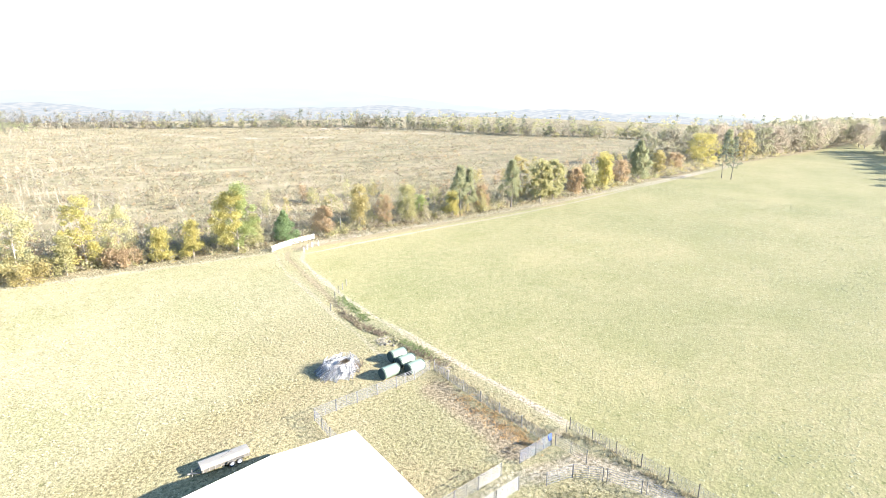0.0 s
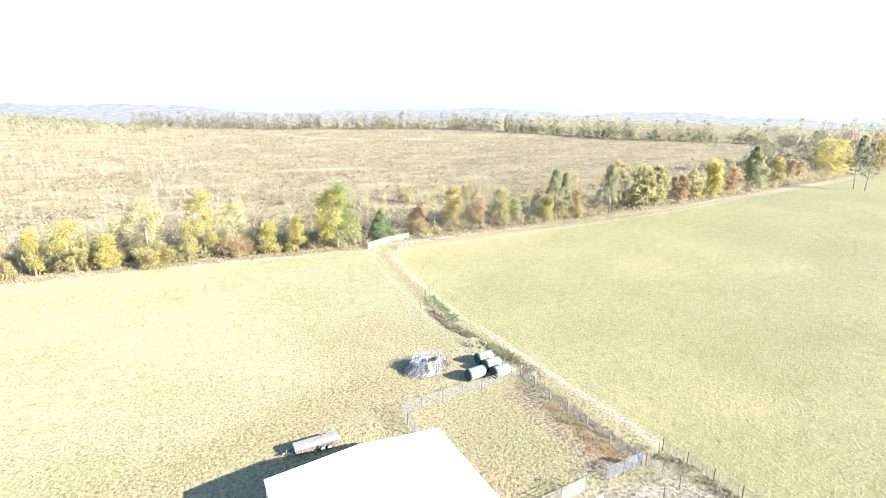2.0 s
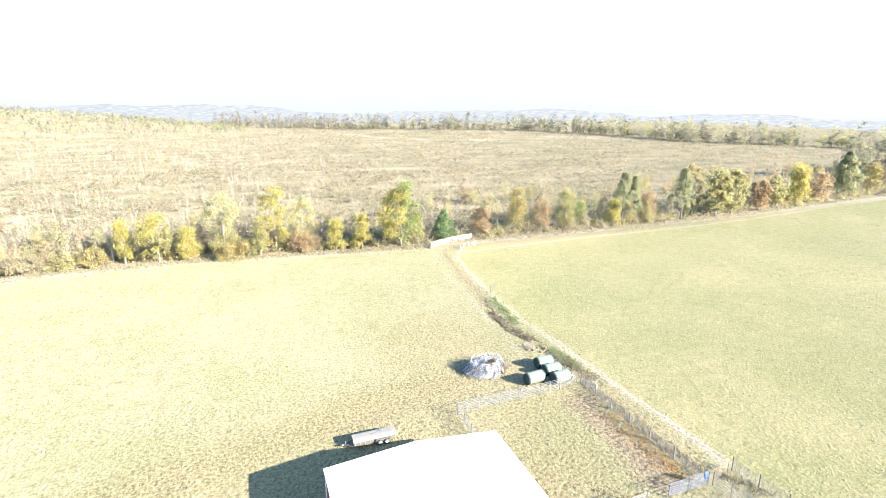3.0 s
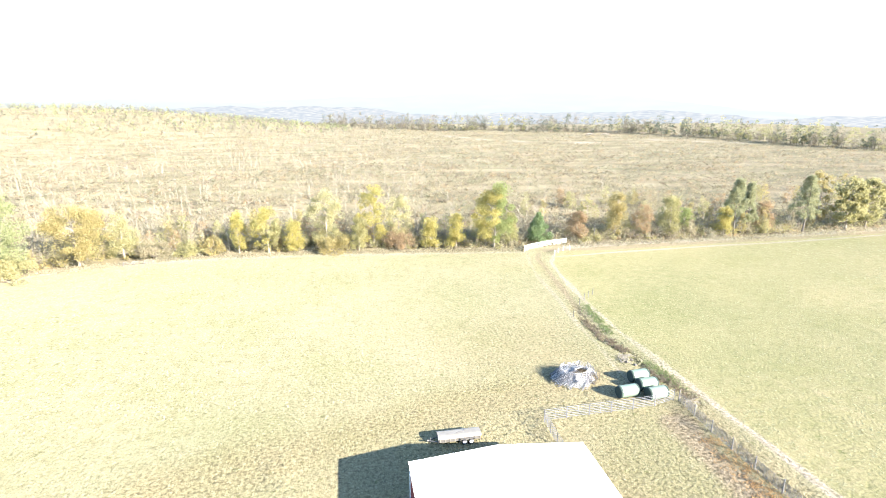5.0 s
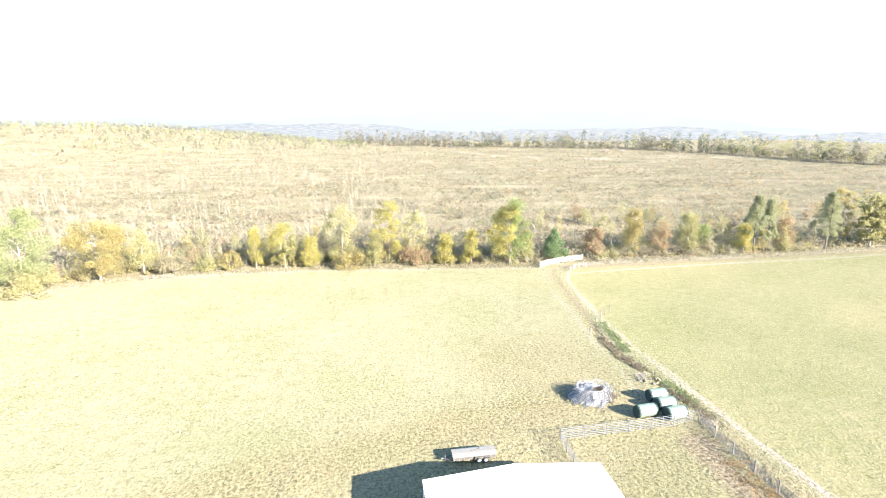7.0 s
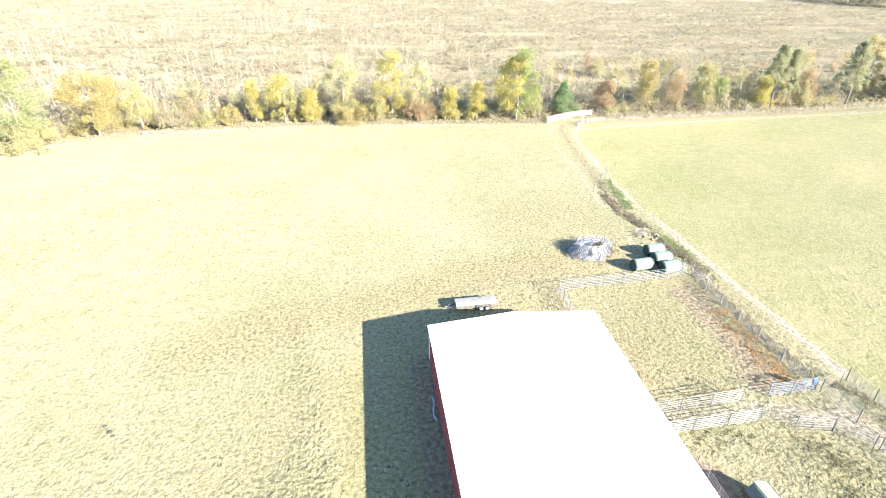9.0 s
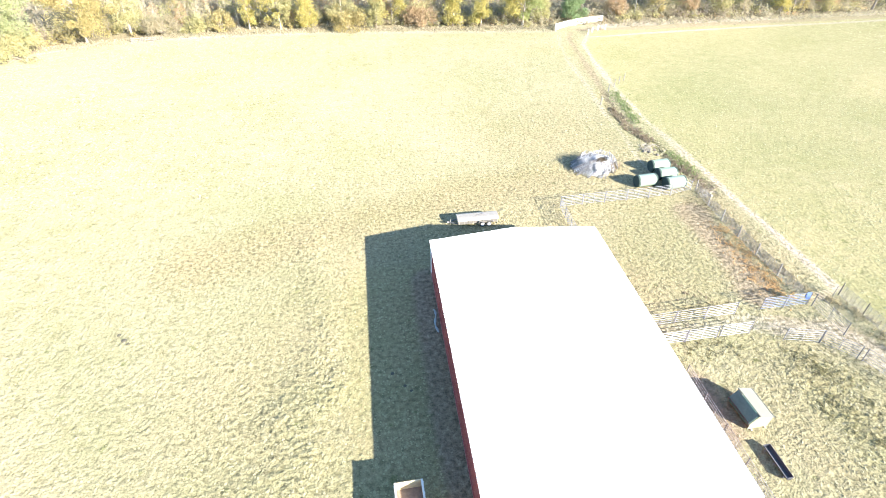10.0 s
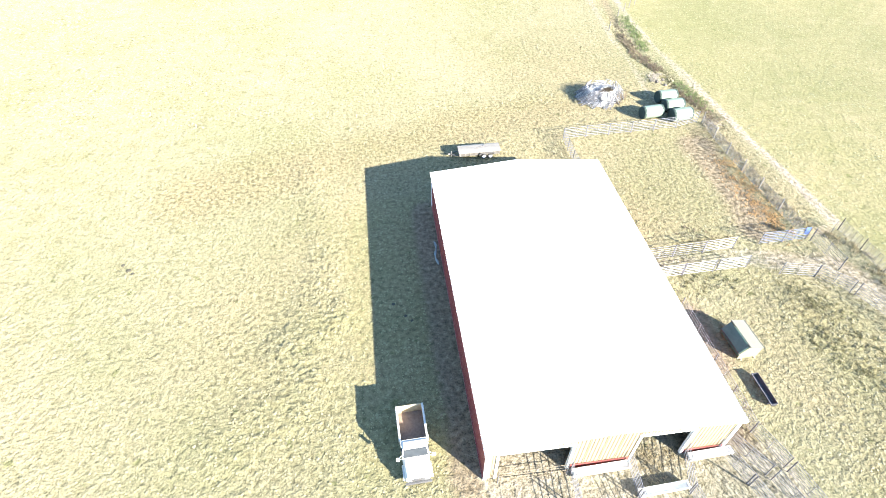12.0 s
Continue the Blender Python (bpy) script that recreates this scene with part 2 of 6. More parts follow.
def soup(name, tri_points, material):
    """One mesh of loose triangles or quads from an array (pieces, corners, 3)."""
    pts = np.asarray(tri_points, dtype=np.float32)
    n, k = pts.shape[:2]
    me = bpy.data.meshes.new(name)
    me.vertices.add(n * k)
    me.vertices.foreach_set("co", pts.reshape(-1))
    me.loops.add(n * k)
    me.loops.foreach_set("vertex_index", np.arange(n * k, dtype=np.int32))
    me.polygons.add(n)
    me.polygons.foreach_set("loop_start", np.arange(0, n * k, k, dtype=np.int32))
    me.update(calc_edges=True)
    me.materials.append(material)
    return me


def part(name, shape, material, parent, label="", smooth=False):
    me = shape.mesh(name, material, smooth) if isinstance(shape, Shape) else shape
    ob = new(name, me)
    ob.parent = parent
    return tagged(ob, label)


def thing(name, label, category, group="", kind="", at=None):
    ob = new(name)
    ob.empty_display_size = 0.3
    if at is not None:
        ob.matrix_basis = at
    return tagged(ob, label, category, group, kind)


def smoothstep(a, b, x):
    k = np.clip((x - a) / (b - a), 0, 1)
    return k * k * (3 - 2 * k)


def line_distance(x, y, pts):
    best = np.full(x.shape, 1e9)
    for (ax, ay), (bx, by) in zip(pts, pts[1:]):
        dx, dy = bx - ax, by - ay
        k = np.clip(((x - ax) * dx + (y - ay) * dy) / (dx * dx + dy * dy), 0, 1)
        best = np.minimum(best, np.hypot(x - ax - k * dx, y - ay - k * dy))
    return best


# ---- plan ----
EDGE_X = [-400, -160, -110, -78, -70, -60, -44, -27, -6, 24, 46, 57, 71, 89, 115, 162, 210, 269, 352, 445, 518, 900]
EDGE_Y = [-60, 45, 95, 126, 133, 138.5, 140, 140.8, 139.8, 136.5, 134, 132, 133, 133.5, 133.5, 136, 143, 149, 159.5, 162, 168, 200]
ROAD = [(53, 128), (49.3, 121), (47.4, 109), (46.0, 93), (45.5, 80), (46.0, 71), (46.1, 65.8), (46.4, 60.5), (46.4, 53.8), (46.8, 48), (47.0, 41.5), (47.1, 36.8)]
RUT = [(46.5, 131), (44, 121), (42.3, 111.7), (41.1, 95.5), (39.7, 83.1), (39.4, 74.1), (38.6, 67.7), (38.3, 62)]
TRACK_EAST = [(53, 126), (57, 126), (67, 127.2), (83, 128), (101, 129), (118, 129), (140, 130.2), (162, 132), (210, 138.5), (269, 145), (352, 155)]
WHEELWAY = [(49.5, 130), (47.2, 125), (46.4, 117.3), (45.4, 109), (44.3, 100.6), (43.2, 93.3), (42.6, 87.3)]
WHEELWAY_EAST = [(52, 131.5), (60, 131.6), (70, 130.9), (85, 131.8), (96, 132.2), (118, 132), (162, 134.6)]
BANK_EAST = [(60, 134.8), (90, 135.8), (118, 135.8), (162, 138), (210, 141.5), (269, 147.5), (352, 158)]
TRACK_FAR = [(119, 660), (150, 570), (190, 535), (233, 517), (300, 530), (343, 545), (403, 477)]
FIELD_RIM = [(x, y - 2.5) for x, y in zip(EDGE_X[3:11], EDGE_Y[3:11])]
DITCH = [(42.6, 92), (41.6, 84), (41.5, 77), (42.7, 72), (42.8, 66.3), (44.0, 61.7), (44.2, 56.5)]
LANE = [(25, 32.8), (34, 33.2), (36.3, 32.6), (42, 31), (44.5, 26), (46, 18), (46, 5)]


def edge(x):
    return np.interp(x, EDGE_X, EDGE_Y)


def lumps(x, y, size, seed):
    """Smooth random field about 0, from a few sums of sines."""
    r = np.random.RandomState(seed)
    out = np.zeros_like(x)
    for _ in range(7):
        a, p, s = r.uniform(0, 6.28), r.uniform(0, 6.28), r.uniform(0.6, 1.7)
        out = out + np.sin((x * math.cos(a) + y * math.sin(a)) / size * s * 2 + p)
    return out / 4


def outward(start, end, step):
    """Grid lines from start to end, wider and wider apart, in rising order."""
    out, way = [start], 1 if end > start else -1
    while (out[-1] - end) * way < 0:
        step *= 1.075
        out.append(out[-1] + way * step)
    return np.array(out if way > 0 else out[:0:-1])


def land(x, y):
    """Height of the ground: level farmland on a plateau that falls away into a wide valley."""
    z = np.where(y > 160, lumps(x, y, 90, 3) * 1.2 * smoothstep(160, 320, y), 0)
    rise = 30 * smoothstep(480, 950, np.hypot(x, y)) * smoothstep(0.05, -0.42, np.arctan2(x, np.maximum(y, 1.0)))
    near = smoothstep(-40, -25, x) * smoothstep(75, 62, x) * smoothstep(90, 66, y)
    worn = smoothstep(9, 3, line_distance(x, y, [(24, 33), (36, 33), (43, 31), (46, 18), (46, 4)])) + smoothstep(5, 2, line_distance(x, y, [(40, 55), (39, 36)]))
    z = z + near * (0.022 + 0.04 * np.minimum(worn, 1)) * lumps(x, y, 0.62, 91)
    return z + rise - 115 * smoothstep(880, 2300, y - 0.1 * x) - 90 * smoothstep(700, 2600, np.abs(x))


def ground_material():
    m = bpy.data.materials.new("farm_ground")
    m.use_nodes = True
    nt = m.node_tree
    b = nt.nodes["Principled BSDF"]
    b.inputs["Roughness"].default_value, b.inputs["Diffuse Roughness"].default_value = 0.95, 0.24
    b.inputs["Specular IOR Level"].default_value = 0.1
    tc = nt.nodes.new("ShaderNodeTexCoord")

    def noise_node(scale, detail=4):
        n = nt.nodes.new("ShaderNodeTexNoise")
        n.inputs["Scale"].default_value, n.inputs["Detail"].default_value = scale, detail
        nt.links.new(tc.outputs["Object"], n.inputs["Vector"])
        return n.outputs["Fac"]

    def ramp(fac, stops):
        r = nt.nodes.new("ShaderNodeValToRGB")
        el = r.color_ramp.elements
        while len(el) < len(stops):
            el.new(0.5)
        for e, (p, c) in zip(el, stops):
            e.position, e.color = p, (*c, 1)
        nt.links.new(fac, r.inputs[0])
        return r.outputs[0]

    def mixed(fac, a, c):
        n = nt.nodes.new("ShaderNodeMix")
        n.data_type = "RGBA"
        nt.links.new(fac, n.inputs["Factor"])
        nt.links.new(a, n.inputs[6])
        nt.links.new(c, n.inputs[7])
        return n.outputs[2]

    def maths(op, a, c):
        n = nt.nodes.new("ShaderNodeMath")
        n.operation, n.use_clamp = op, op != "ADD"
        for k, v in enumerate((a, c)):
            if isinstance(v, (int, float)):
                n.inputs[k].default_value = v
            else:
                nt.links.new(v, n.inputs[k])
        return n.outputs[0]

    def ragged(mask, fine, amount):
        """Breaks a soft mask up with noise, so that its rim is uneven."""
        n = nt.nodes.new("ShaderNodeMapRange")
        n.inputs[1].default_value, n.inputs[2].default_value = 0.5 - amount, 0.5 + amount
        add = nt.nodes.new("ShaderNodeMath")
        add.operation = "MULTIPLY_ADD"
        nt.links.new(fine, add.inputs[0])
        add.inputs[1].default_value = 0.8
        sub = nt.nodes.new("ShaderNodeMath")
        sub.operation = "SUBTRACT"
        nt.links.new(mask, sub.inputs[0])
        sub.inputs[1].default_value = 0.4
        nt.links.new(sub.outputs[0], add.inputs[2])
        nt.links.new(add.outputs[0], n.inputs[0])
        return n.outputs[0]

    sep, sep2 = [], []
    for attr, bag in (("zones", sep), ("spots", sep2)):
        a = nt.nodes.new("ShaderNodeAttribute")
        a.attribute_name = attr
        s = nt.nodes.new("ShaderNodeSeparateColor")
        nt.links.new(a.outputs["Color"], s.inputs[0])
        bag += list(s.outputs)
    fine, mid, wide, huge = noise_node(2.4, 6), noise_node(0.55, 5), noise_node(0.09, 4), noise_node(0.03, 3)
    dry = ramp(mid, [(0.3, (0.146, 0.134, 0.080)), (0.5, (0.186, 0.172, 0.107)), (0.7, (0.222, 0.205, 0.132))])
    dry2 = ramp(fine, [(0.3, (0.134, 0.126, 0.070)), (0.6, (0.194, 0.180, 0.104)), (0.75, (0.235, 0.216, 0.134))])
    dry = mixed(maths("MULTIPLY", wide, 0.9), dry, dry2)
    green = ramp(fine, [(0.3, (0.119, 0.113, 0.054)), (0.52, (0.169, 0.158, 0.079)), (0.72, (0.219, 0.196, 0.110))])
    green2 = ramp(mid, [(0.3, (0.131, 0.131, 0.062)), (0.6, (0.188, 0.169, 0.093)), (0.75, (0.226, 0.191, 0.117))])
    green = mixed(wide, green, green2)
    cut = ramp(mid, [(0.3, (0.113, 0.095, 0.058)), (0.5, (0.160, 0.139, 0.088)), (0.7, (0.203, 0.177, 0.117))])
    cut2 = ramp(wide, [(0.35, (0.140, 0.115, 0.074)), (0.55, (0.169, 0.148, 0.094)), (0.68, (0.207, 0.183, 0.119))])
    mp, drift = nt.nodes.new("ShaderNodeMapping"), nt.nodes.new("ShaderNodeTexNoise")
    mp.inputs["Scale"].default_value, mp.inputs["Rotation"].default_value = (0.03, 0.075, 0.1), (0, 0, 0.3)
    drift.inputs["Scale"].default_value, drift.inputs["Detail"].default_value = 1.0, 6
    nt.links.new(tc.outputs["Object"], mp.inputs[0])
    nt.links.new(mp.outputs[0], drift.inputs["Vector"])
    rows = ramp(drift.outputs["Fac"], [(0.36, (0.085, 0.072, 0.045)), (0.48, (0.15, 0.128, 0.083)), (0.56, (0.175, 0.15, 0.1)), (0.66, (0.25, 0.22, 0.145))])
    cut = mixed(huge, cut, cut2)
    half = nt.nodes.new("ShaderNodeValue")
    half.outputs[0].default_value = 0.42
    cut = mixed(half.outputs[0], cut, rows)
    dirt = ramp(fine, [(0.3, (0.16, 0.14, 0.1)), (0.55, (0.215, 0.19, 0.143)), (0.75, (0.26, 0.235, 0.185))])
    soil = ramp(fine, [(0.3, (0.115, 0.092, 0.062)), (0.55, (0.168, 0.137, 0.094)), (0.75, (0.225, 0.188, 0.132))])
    weed = ramp(fine, [(0.3, (0.124, 0.106, 0.06)), (0.55, (0.174, 0.151, 0.087)), (0.75, (0.22, 0.194, 0.118))])
    c = mixed(ragged(sep[1], mid, 0.3), dry, green)
    c = mixed(ragged(sep[2], mid, 0.3), c, cut)
    c = mixed(ragged(sep2[0], mid, 0.35), c, weed)
    c = mixed(ragged(sep2[1], fine, 0.3), c, soil)
    c = mixed(ragged(sep[0], fine, 0.25), c, dirt)
    fleck = ramp(noise_node(7.5, 6), [(0.36, (0.62, 0.62, 0.6)), (0.48, (0.97, 0.97, 0.97)), (0.66, (1.16, 1.15, 1.13))])
    clod = ramp(noise_node(2.4, 5), [(0.37, (0.66, 0.66, 0.62)), (0.47, (0.96, 0.96, 0.95)), (0.66, (1.1, 1.09, 1.08))])
    blotch = ramp(noise_node(0.018, 4), [(0.35, (0.9, 0.93, 0.9)), (0.65, (1.1, 1.07, 1.08))])
    patch = ramp(noise_node(0.075, 4), [(0.36, (0.94, 0.96, 0.91)), (0.5, (1.0, 1.0, 1.0)), (0.64, (1.06, 1.04, 1.05))])
    sparse = ramp(noise_node(0.9, 6), [(0.29, (0.62, 0.68, 0.55)), (0.36, (1.0, 1.0, 1.0))])
    plain = nt.nodes.new("ShaderNodeValue")
    plain.outputs[0].default_value = 1.0
    rough_cover = maths("SUBTRACT", maths("ADD", maths("MULTIPLY", sep2[0], 0.5), 0.5), maths("MULTIPLY", sep[1], 0.3))
    for extra, amount in ((fleck, maths("SUBTRACT", 1.0, maths("MULTIPLY", sep[1], 0.45))), (clod, rough_cover), (blotch, plain.outputs[0]), (patch, plain.outputs[0]), (sparse, plain.outputs[0])):
        n = nt.nodes.new("ShaderNodeMix")
        n.data_type, n.blend_type, n.clamp_result = "RGBA", "MULTIPLY", False
        nt.links.new(amount, n.inputs["Factor"])
        nt.links.new(c, n.inputs[6])
        nt.links.new(extra, n.inputs[7])
        c = n.outputs[2]
    nt.links.new(c, b.inputs["Base Color"])
    warp, cells = nt.nodes.new("ShaderNodeVectorMath"), nt.nodes.new("ShaderNodeTexVoronoi")
    jitter = nt.nodes.new("ShaderNodeTexNoise")
    jitter.inputs["Scale"].default_value, jitter.inputs["Detail"].default_value = 1.1, 3
    nt.links.new(tc.outputs["Object"], jitter.inputs["Vector"])
    warp.operation = "MULTIPLY_ADD"
    warp.inputs[1].default_value = (0.9, 0.9, 0.9)
    nt.links.new(jitter.outputs["Color"], warp.inputs[0])
    nt.links.new(tc.outputs["Object"], warp.inputs[2])
    cells.feature = "SMOOTH_F1"
    cells.inputs["Scale"].default_value, cells.inputs["Smoothness"].default_value = 1.9, 0.6
    nt.links.new(warp.outputs[0], cells.inputs["Vector"])
    lump = maths("SUBTRACT", 1.0, cells.outputs["Distance"])
    # heights in metres: blades and tufts, tussocks, broad lumps, and the churned ground
    h = maths("ADD", maths("MULTIPLY", noise_node(6.5, 3), 0.075), maths("ADD", maths("MULTIPLY", fine, 0.15), maths("MULTIPLY", lump, 0.05)))
    h = maths("ADD", h, maths("MULTIPLY", mid, 0.14))
    h = maths("MULTIPLY", h, maths("SUBTRACT", 1.0, maths("MULTIPLY", sep[1], 0.4)))
    churn = maths("ADD", maths("MULTIPLY", noise_node(1.1, 4), 0.4), maths("MULTIPLY", noise_node(2.6, 2), 0.12))
    h = maths("ADD", h, maths("MULTIPLY", churn, sep2[2]))
    bn = nt.nodes.new("ShaderNodeBump")
    bn.inputs["Strength"].default_value, bn.inputs["Distance"].default_value = 1.0, 1.0
    nt.links.new(h, bn.inputs["Height"])
    nt.links.new(bn.outputs[0], b.inputs["Normal"])
    return m


def masks(x, y):
    """Where the ground is bare, green, cut over, weedy or trodden, each 0 to 1."""
    wob = lumps(x, y, 6, 11) * 0.25
    north = y - edge(x)
    road_x = np.interp(y, [p[1] for p in ROAD[::-1]], [p[0] for p in ROAD[::-1]])
    road_x = np.where(y < 36, 47.4, road_x)
    dirt = np.maximum.reduce([(0.76 + 0.19 * smoothstep(62, 48, y) + 0.12 * smoothstep(86, 96, y)) * smoothstep(1.0, 0.2, line_distance(x, y, ROAD) + wob),
                              0.6 * smoothstep(1.0, 0.1, line_distance(x, y, RUT) + wob),
                              0.95 * smoothstep(1.1, 0.2, line_distance(x, y, TRACK_EAST) + wob),
                              0.72 * smoothstep(3.0, 1.0, line_distance(x, y, BANK_EAST) + wob * 2),
                              0.8 * smoothstep(1.8, 0.3, line_distance(x, y, FIELD_RIM) + wob),
                              0.9 * smoothstep(9, 2, line_distance(x, y, TRACK_FAR) + wob * 4),
                              0.62 * smoothstep(2.6, 0.8, line_distance(x, y, LANE) + wob * 3),
                              0.8 * smoothstep(0.6, 0.0, np.maximum(np.abs(x - 8) - 3.0, np.abs(y - 13) - 2.2)),
                              0.8 * smoothstep(1.0, -0.8, np.maximum(np.abs(x - 19) - 8.5, np.abs(y - 11.8) - 3.0) + wob * 2),
                              0.85 * smoothstep(0.4, -0.4, np.maximum(np.abs(x - 13.9) - 8.6, np.abs(y - 30) - 14.8)),
                              0.3 * smoothstep(2.5, 0.5, line_distance(x, y, [(40, 29), (44, 33)]))])
    green = smoothstep(-0.5, 1.2, x - road_x) * smoothstep(1, -1, north)
    green = np.maximum(green, 0.7 * smoothstep(8, 2, np.hypot((x - 40) * 0.5, y - 118)) * 0.5)
    # greener grass west of the barn, which also tints the barn's shadow green
    green = np.maximum(green, 0.7 * smoothstep(3, 0.3, np.maximum(np.abs(x - 0.2) - 3.0, np.abs(y - 31) - 14) + wob * 3))
    cut = smoothstep(-2.5, 0.5, north)
    rim = smoothstep(-4, -1.5, north) * smoothstep(7, 2, north) * smoothstep(60, 75, x)
    weed = np.maximum.reduce([smoothstep(3.0, 0.8, line_distance(x, y, [(40.5, 54), (39.0, 48), (38.6, 42), (38.2, 37)]) + wob * 2),
                              0.9 * smoothstep(1.6, 0.4, line_distance(x, y, [(34, 35.6), (29, 35.2)]) + wob * 2),
                              0.62 * smoothstep(2.2, 0.4, line_distance(x, y, DITCH) + wob * 2),
                              0.5 * smoothstep(1.9, 0.5, line_distance(x, y, [(48.0, 126), (45.4, 114), (43.8, 100), (43.0, 90)]) + wob),
                              0.6 * smoothstep(2.0, 0.6, line_distance(x, y, [(44.3, 60), (44.4, 48), (44.8, 39)]) + wob),
                              0.55 * smoothstep(9, 2, np.hypot(x - 31, (y - 66) * 1.6) + wob * 3),
                              0.8 * smoothstep(4.5, 1, line_distance(x, y, [(37, 26), (39.5, 20), (41, 12)]) + wob * 3),
                              0.5 * smoothstep(2.2, 0.5, line_distance(x, y, [(44.5, 30), (45.5, 12)]) + wob),
                              0.8 * smoothstep(9, 1, line_distance(x, y, [(-20, 50), (4, 58), (26, 64)]) + wob * 4),
                              0.56 * smoothstep(28, 3, line_distance(x, y, [(-6, 28), (4, 52), (30, 52), (30, 74)]) + wob * 5 + lumps(x, y, 14, 61) * 3),
                              0.6 * smoothstep(12, 4, line_distance(x, y, [(38, 27), (38, 4)]) + wob * 5),
                              0.55 * smoothstep(1.0, -2.0, np.maximum(np.abs(x - 33) - 9.5, np.abs(y - 46) - 10)),
                              0.25 * rim])
    soil = np.maximum.reduce([0.6 * smoothstep(1.3, 0.3, line_distance(x, y, WHEELWAY) + wob),
                              0.7 * smoothstep(1.7, 0.4, line_distance(x, y, WHEELWAY_EAST) + wob),
                              0.9 * smoothstep(3.4, 0.6, line_distance(x, y, [(39.4, 52), (38.9, 46), (39.2, 40), (38.4, 36.5)]) + wob * 3),
                              smoothstep(2.6, 0.8, line_distance(x, y, [(4.6, 44), (4.5, 30), (4.3, 15.5)]) + wob * 2),
                              0.8 * smoothstep(3.8, 1.2, np.maximum(np.abs(x - 17.5) - 6, np.abs(y - 12.5) - 2)),
                              0.8 * smoothstep(2.2, 0.5, line_distance(x, y, [(26.2, 27), (26.3, 22)])),
                              0.8 * smoothstep(2.2, 0.4, line_distance(x, y, [(37.5, 32.5), (43, 31), (45.3, 26), (46.3, 16)]) + wob)])
    mud = np.maximum.reduce([0.9 * smoothstep(3.4, 0.6, line_distance(x, y, [(-5.6, 31), (-8.6, 27.6), (-7.2, 25.2)]) + wob * 3),
                             0.5 * smoothstep(3.0, 0.4, line_distance(x, y, [(-6.8, 24), (-9.5, 22), (-13, 20)]) + wob * 3),
                             0.55 * smoothstep(2.6, 0.5, line_distance(x, y, [(-8, 29), (-6.2, 37), (-7, 44), (-8.6, 53)]) + wob * 2),
                             0.5 * smoothstep(6, 1, line_distance(x, y, [(10, 53), (24, 58), (36, 60)]) + wob * 3),
                             0.6 * smoothstep(4, 1, line_distance(x, y, [(36, 26), (40, 18), (42, 8)]) + wob * 2), 0.4 * cut])
    return dirt, green, cut, weed, soil, mud


def make_ground():
    xs = np.concatenate([outward(-85, -4800, 1.3), np.arange(-85, -36, 1.3), np.arange(-36, 18, 0.7), np.arange(18, 60, 0.55), np.arange(60, 360, 3.0), outward(360, 4800, 3.0)])
    ys = np.concatenate([outward(10, -3000, 0.65), np.arange(10, 66, 0.65), np.arange(66, 122, 1.1), np.arange(122, 150, 0.7), outward(150, 4800, 1.5)])
    gx, gy = np.meshgrid(xs, ys)
    x, y = gx.ravel(), gy.ravel()
    z = land(x, y) - 0.25 * smoothstep(1.4, 0.2, line_distance(x, y, DITCH))
    nx, ny = len(xs), len(ys)
    i = (np.arange(ny - 1)[:, None] * nx + np.arange(nx - 1)[None, :]).ravel()
    quads = np.stack([i, i + 1, i + nx + 1, i + nx], 1).astype(np.int32)
    me = bpy.data.meshes.new("ground")
    me.vertices.add(len(x))
    me.vertices.foreach_set("co", np.stack([x, y, z], 1).astype(np.float32).ravel())
    me.loops.add(quads.size)
    me.loops.foreach_set("vertex_index", quads.ravel())
    me.polygons.add(len(quads))
    me.polygons.foreach_set("loop_start", np.arange(0, quads.size, 4, dtype=np.int32))
    me.update(calc_edges=True)
    dirt, green, cut, weed, soil, mud = masks(x, y)
    for name, (r, g, b) in (("zones", (dirt, green, cut)), ("spots", (weed, soil, mud))):
        a = me.color_attributes.new(name, "FLOAT_COLOR", "POINT")
        a.data.foreach_set("color", np.stack([r, g, b, np.ones_like(r)], 1).astype(np.float32).ravel())
    me.materials.append(ground_material())
    me.shade_smooth()
    tagged(new("ground", me), "sunlit autumn pasture with dirt tracks and cut-over land", "ground", kind="structure")


make_ground()


# ---- far land ----
def backdrop(name, radius, base, profile, material, label, a0=-75, a1=95):
    """A long ridge far away, as a bent wall with a rolling top."""
    s = Shape()
    low, high, back = [], [], []
    for i in range(241):
        deg = a0 + (a1 - a0) * i / 240
        a = radians(deg)
        z = profile(deg)
        low.append((radius * math.sin(a), radius * math.cos(a), base))
        high.append((radius * 1.01 * math.sin(a), radius * 1.01 * math.cos(a), z))
        back.append((radius * 1.03 * math.sin(a), radius * 1.03 * math.cos(a), base))
    s.loft([low, high, back], cap=False, close=False)
    return tagged(new(name, s.mesh(name, material, True)), label, "distant hills", kind="structure")


def roll(deg, seed, rough=1.0):
    r = random.Random(seed)
    return sum(math.sin(deg * f * rough + r.uniform(0, 6)) / f ** 0.8 for f in (0.11, 0.23, 0.41, 0.9, 1.7, 3.1))


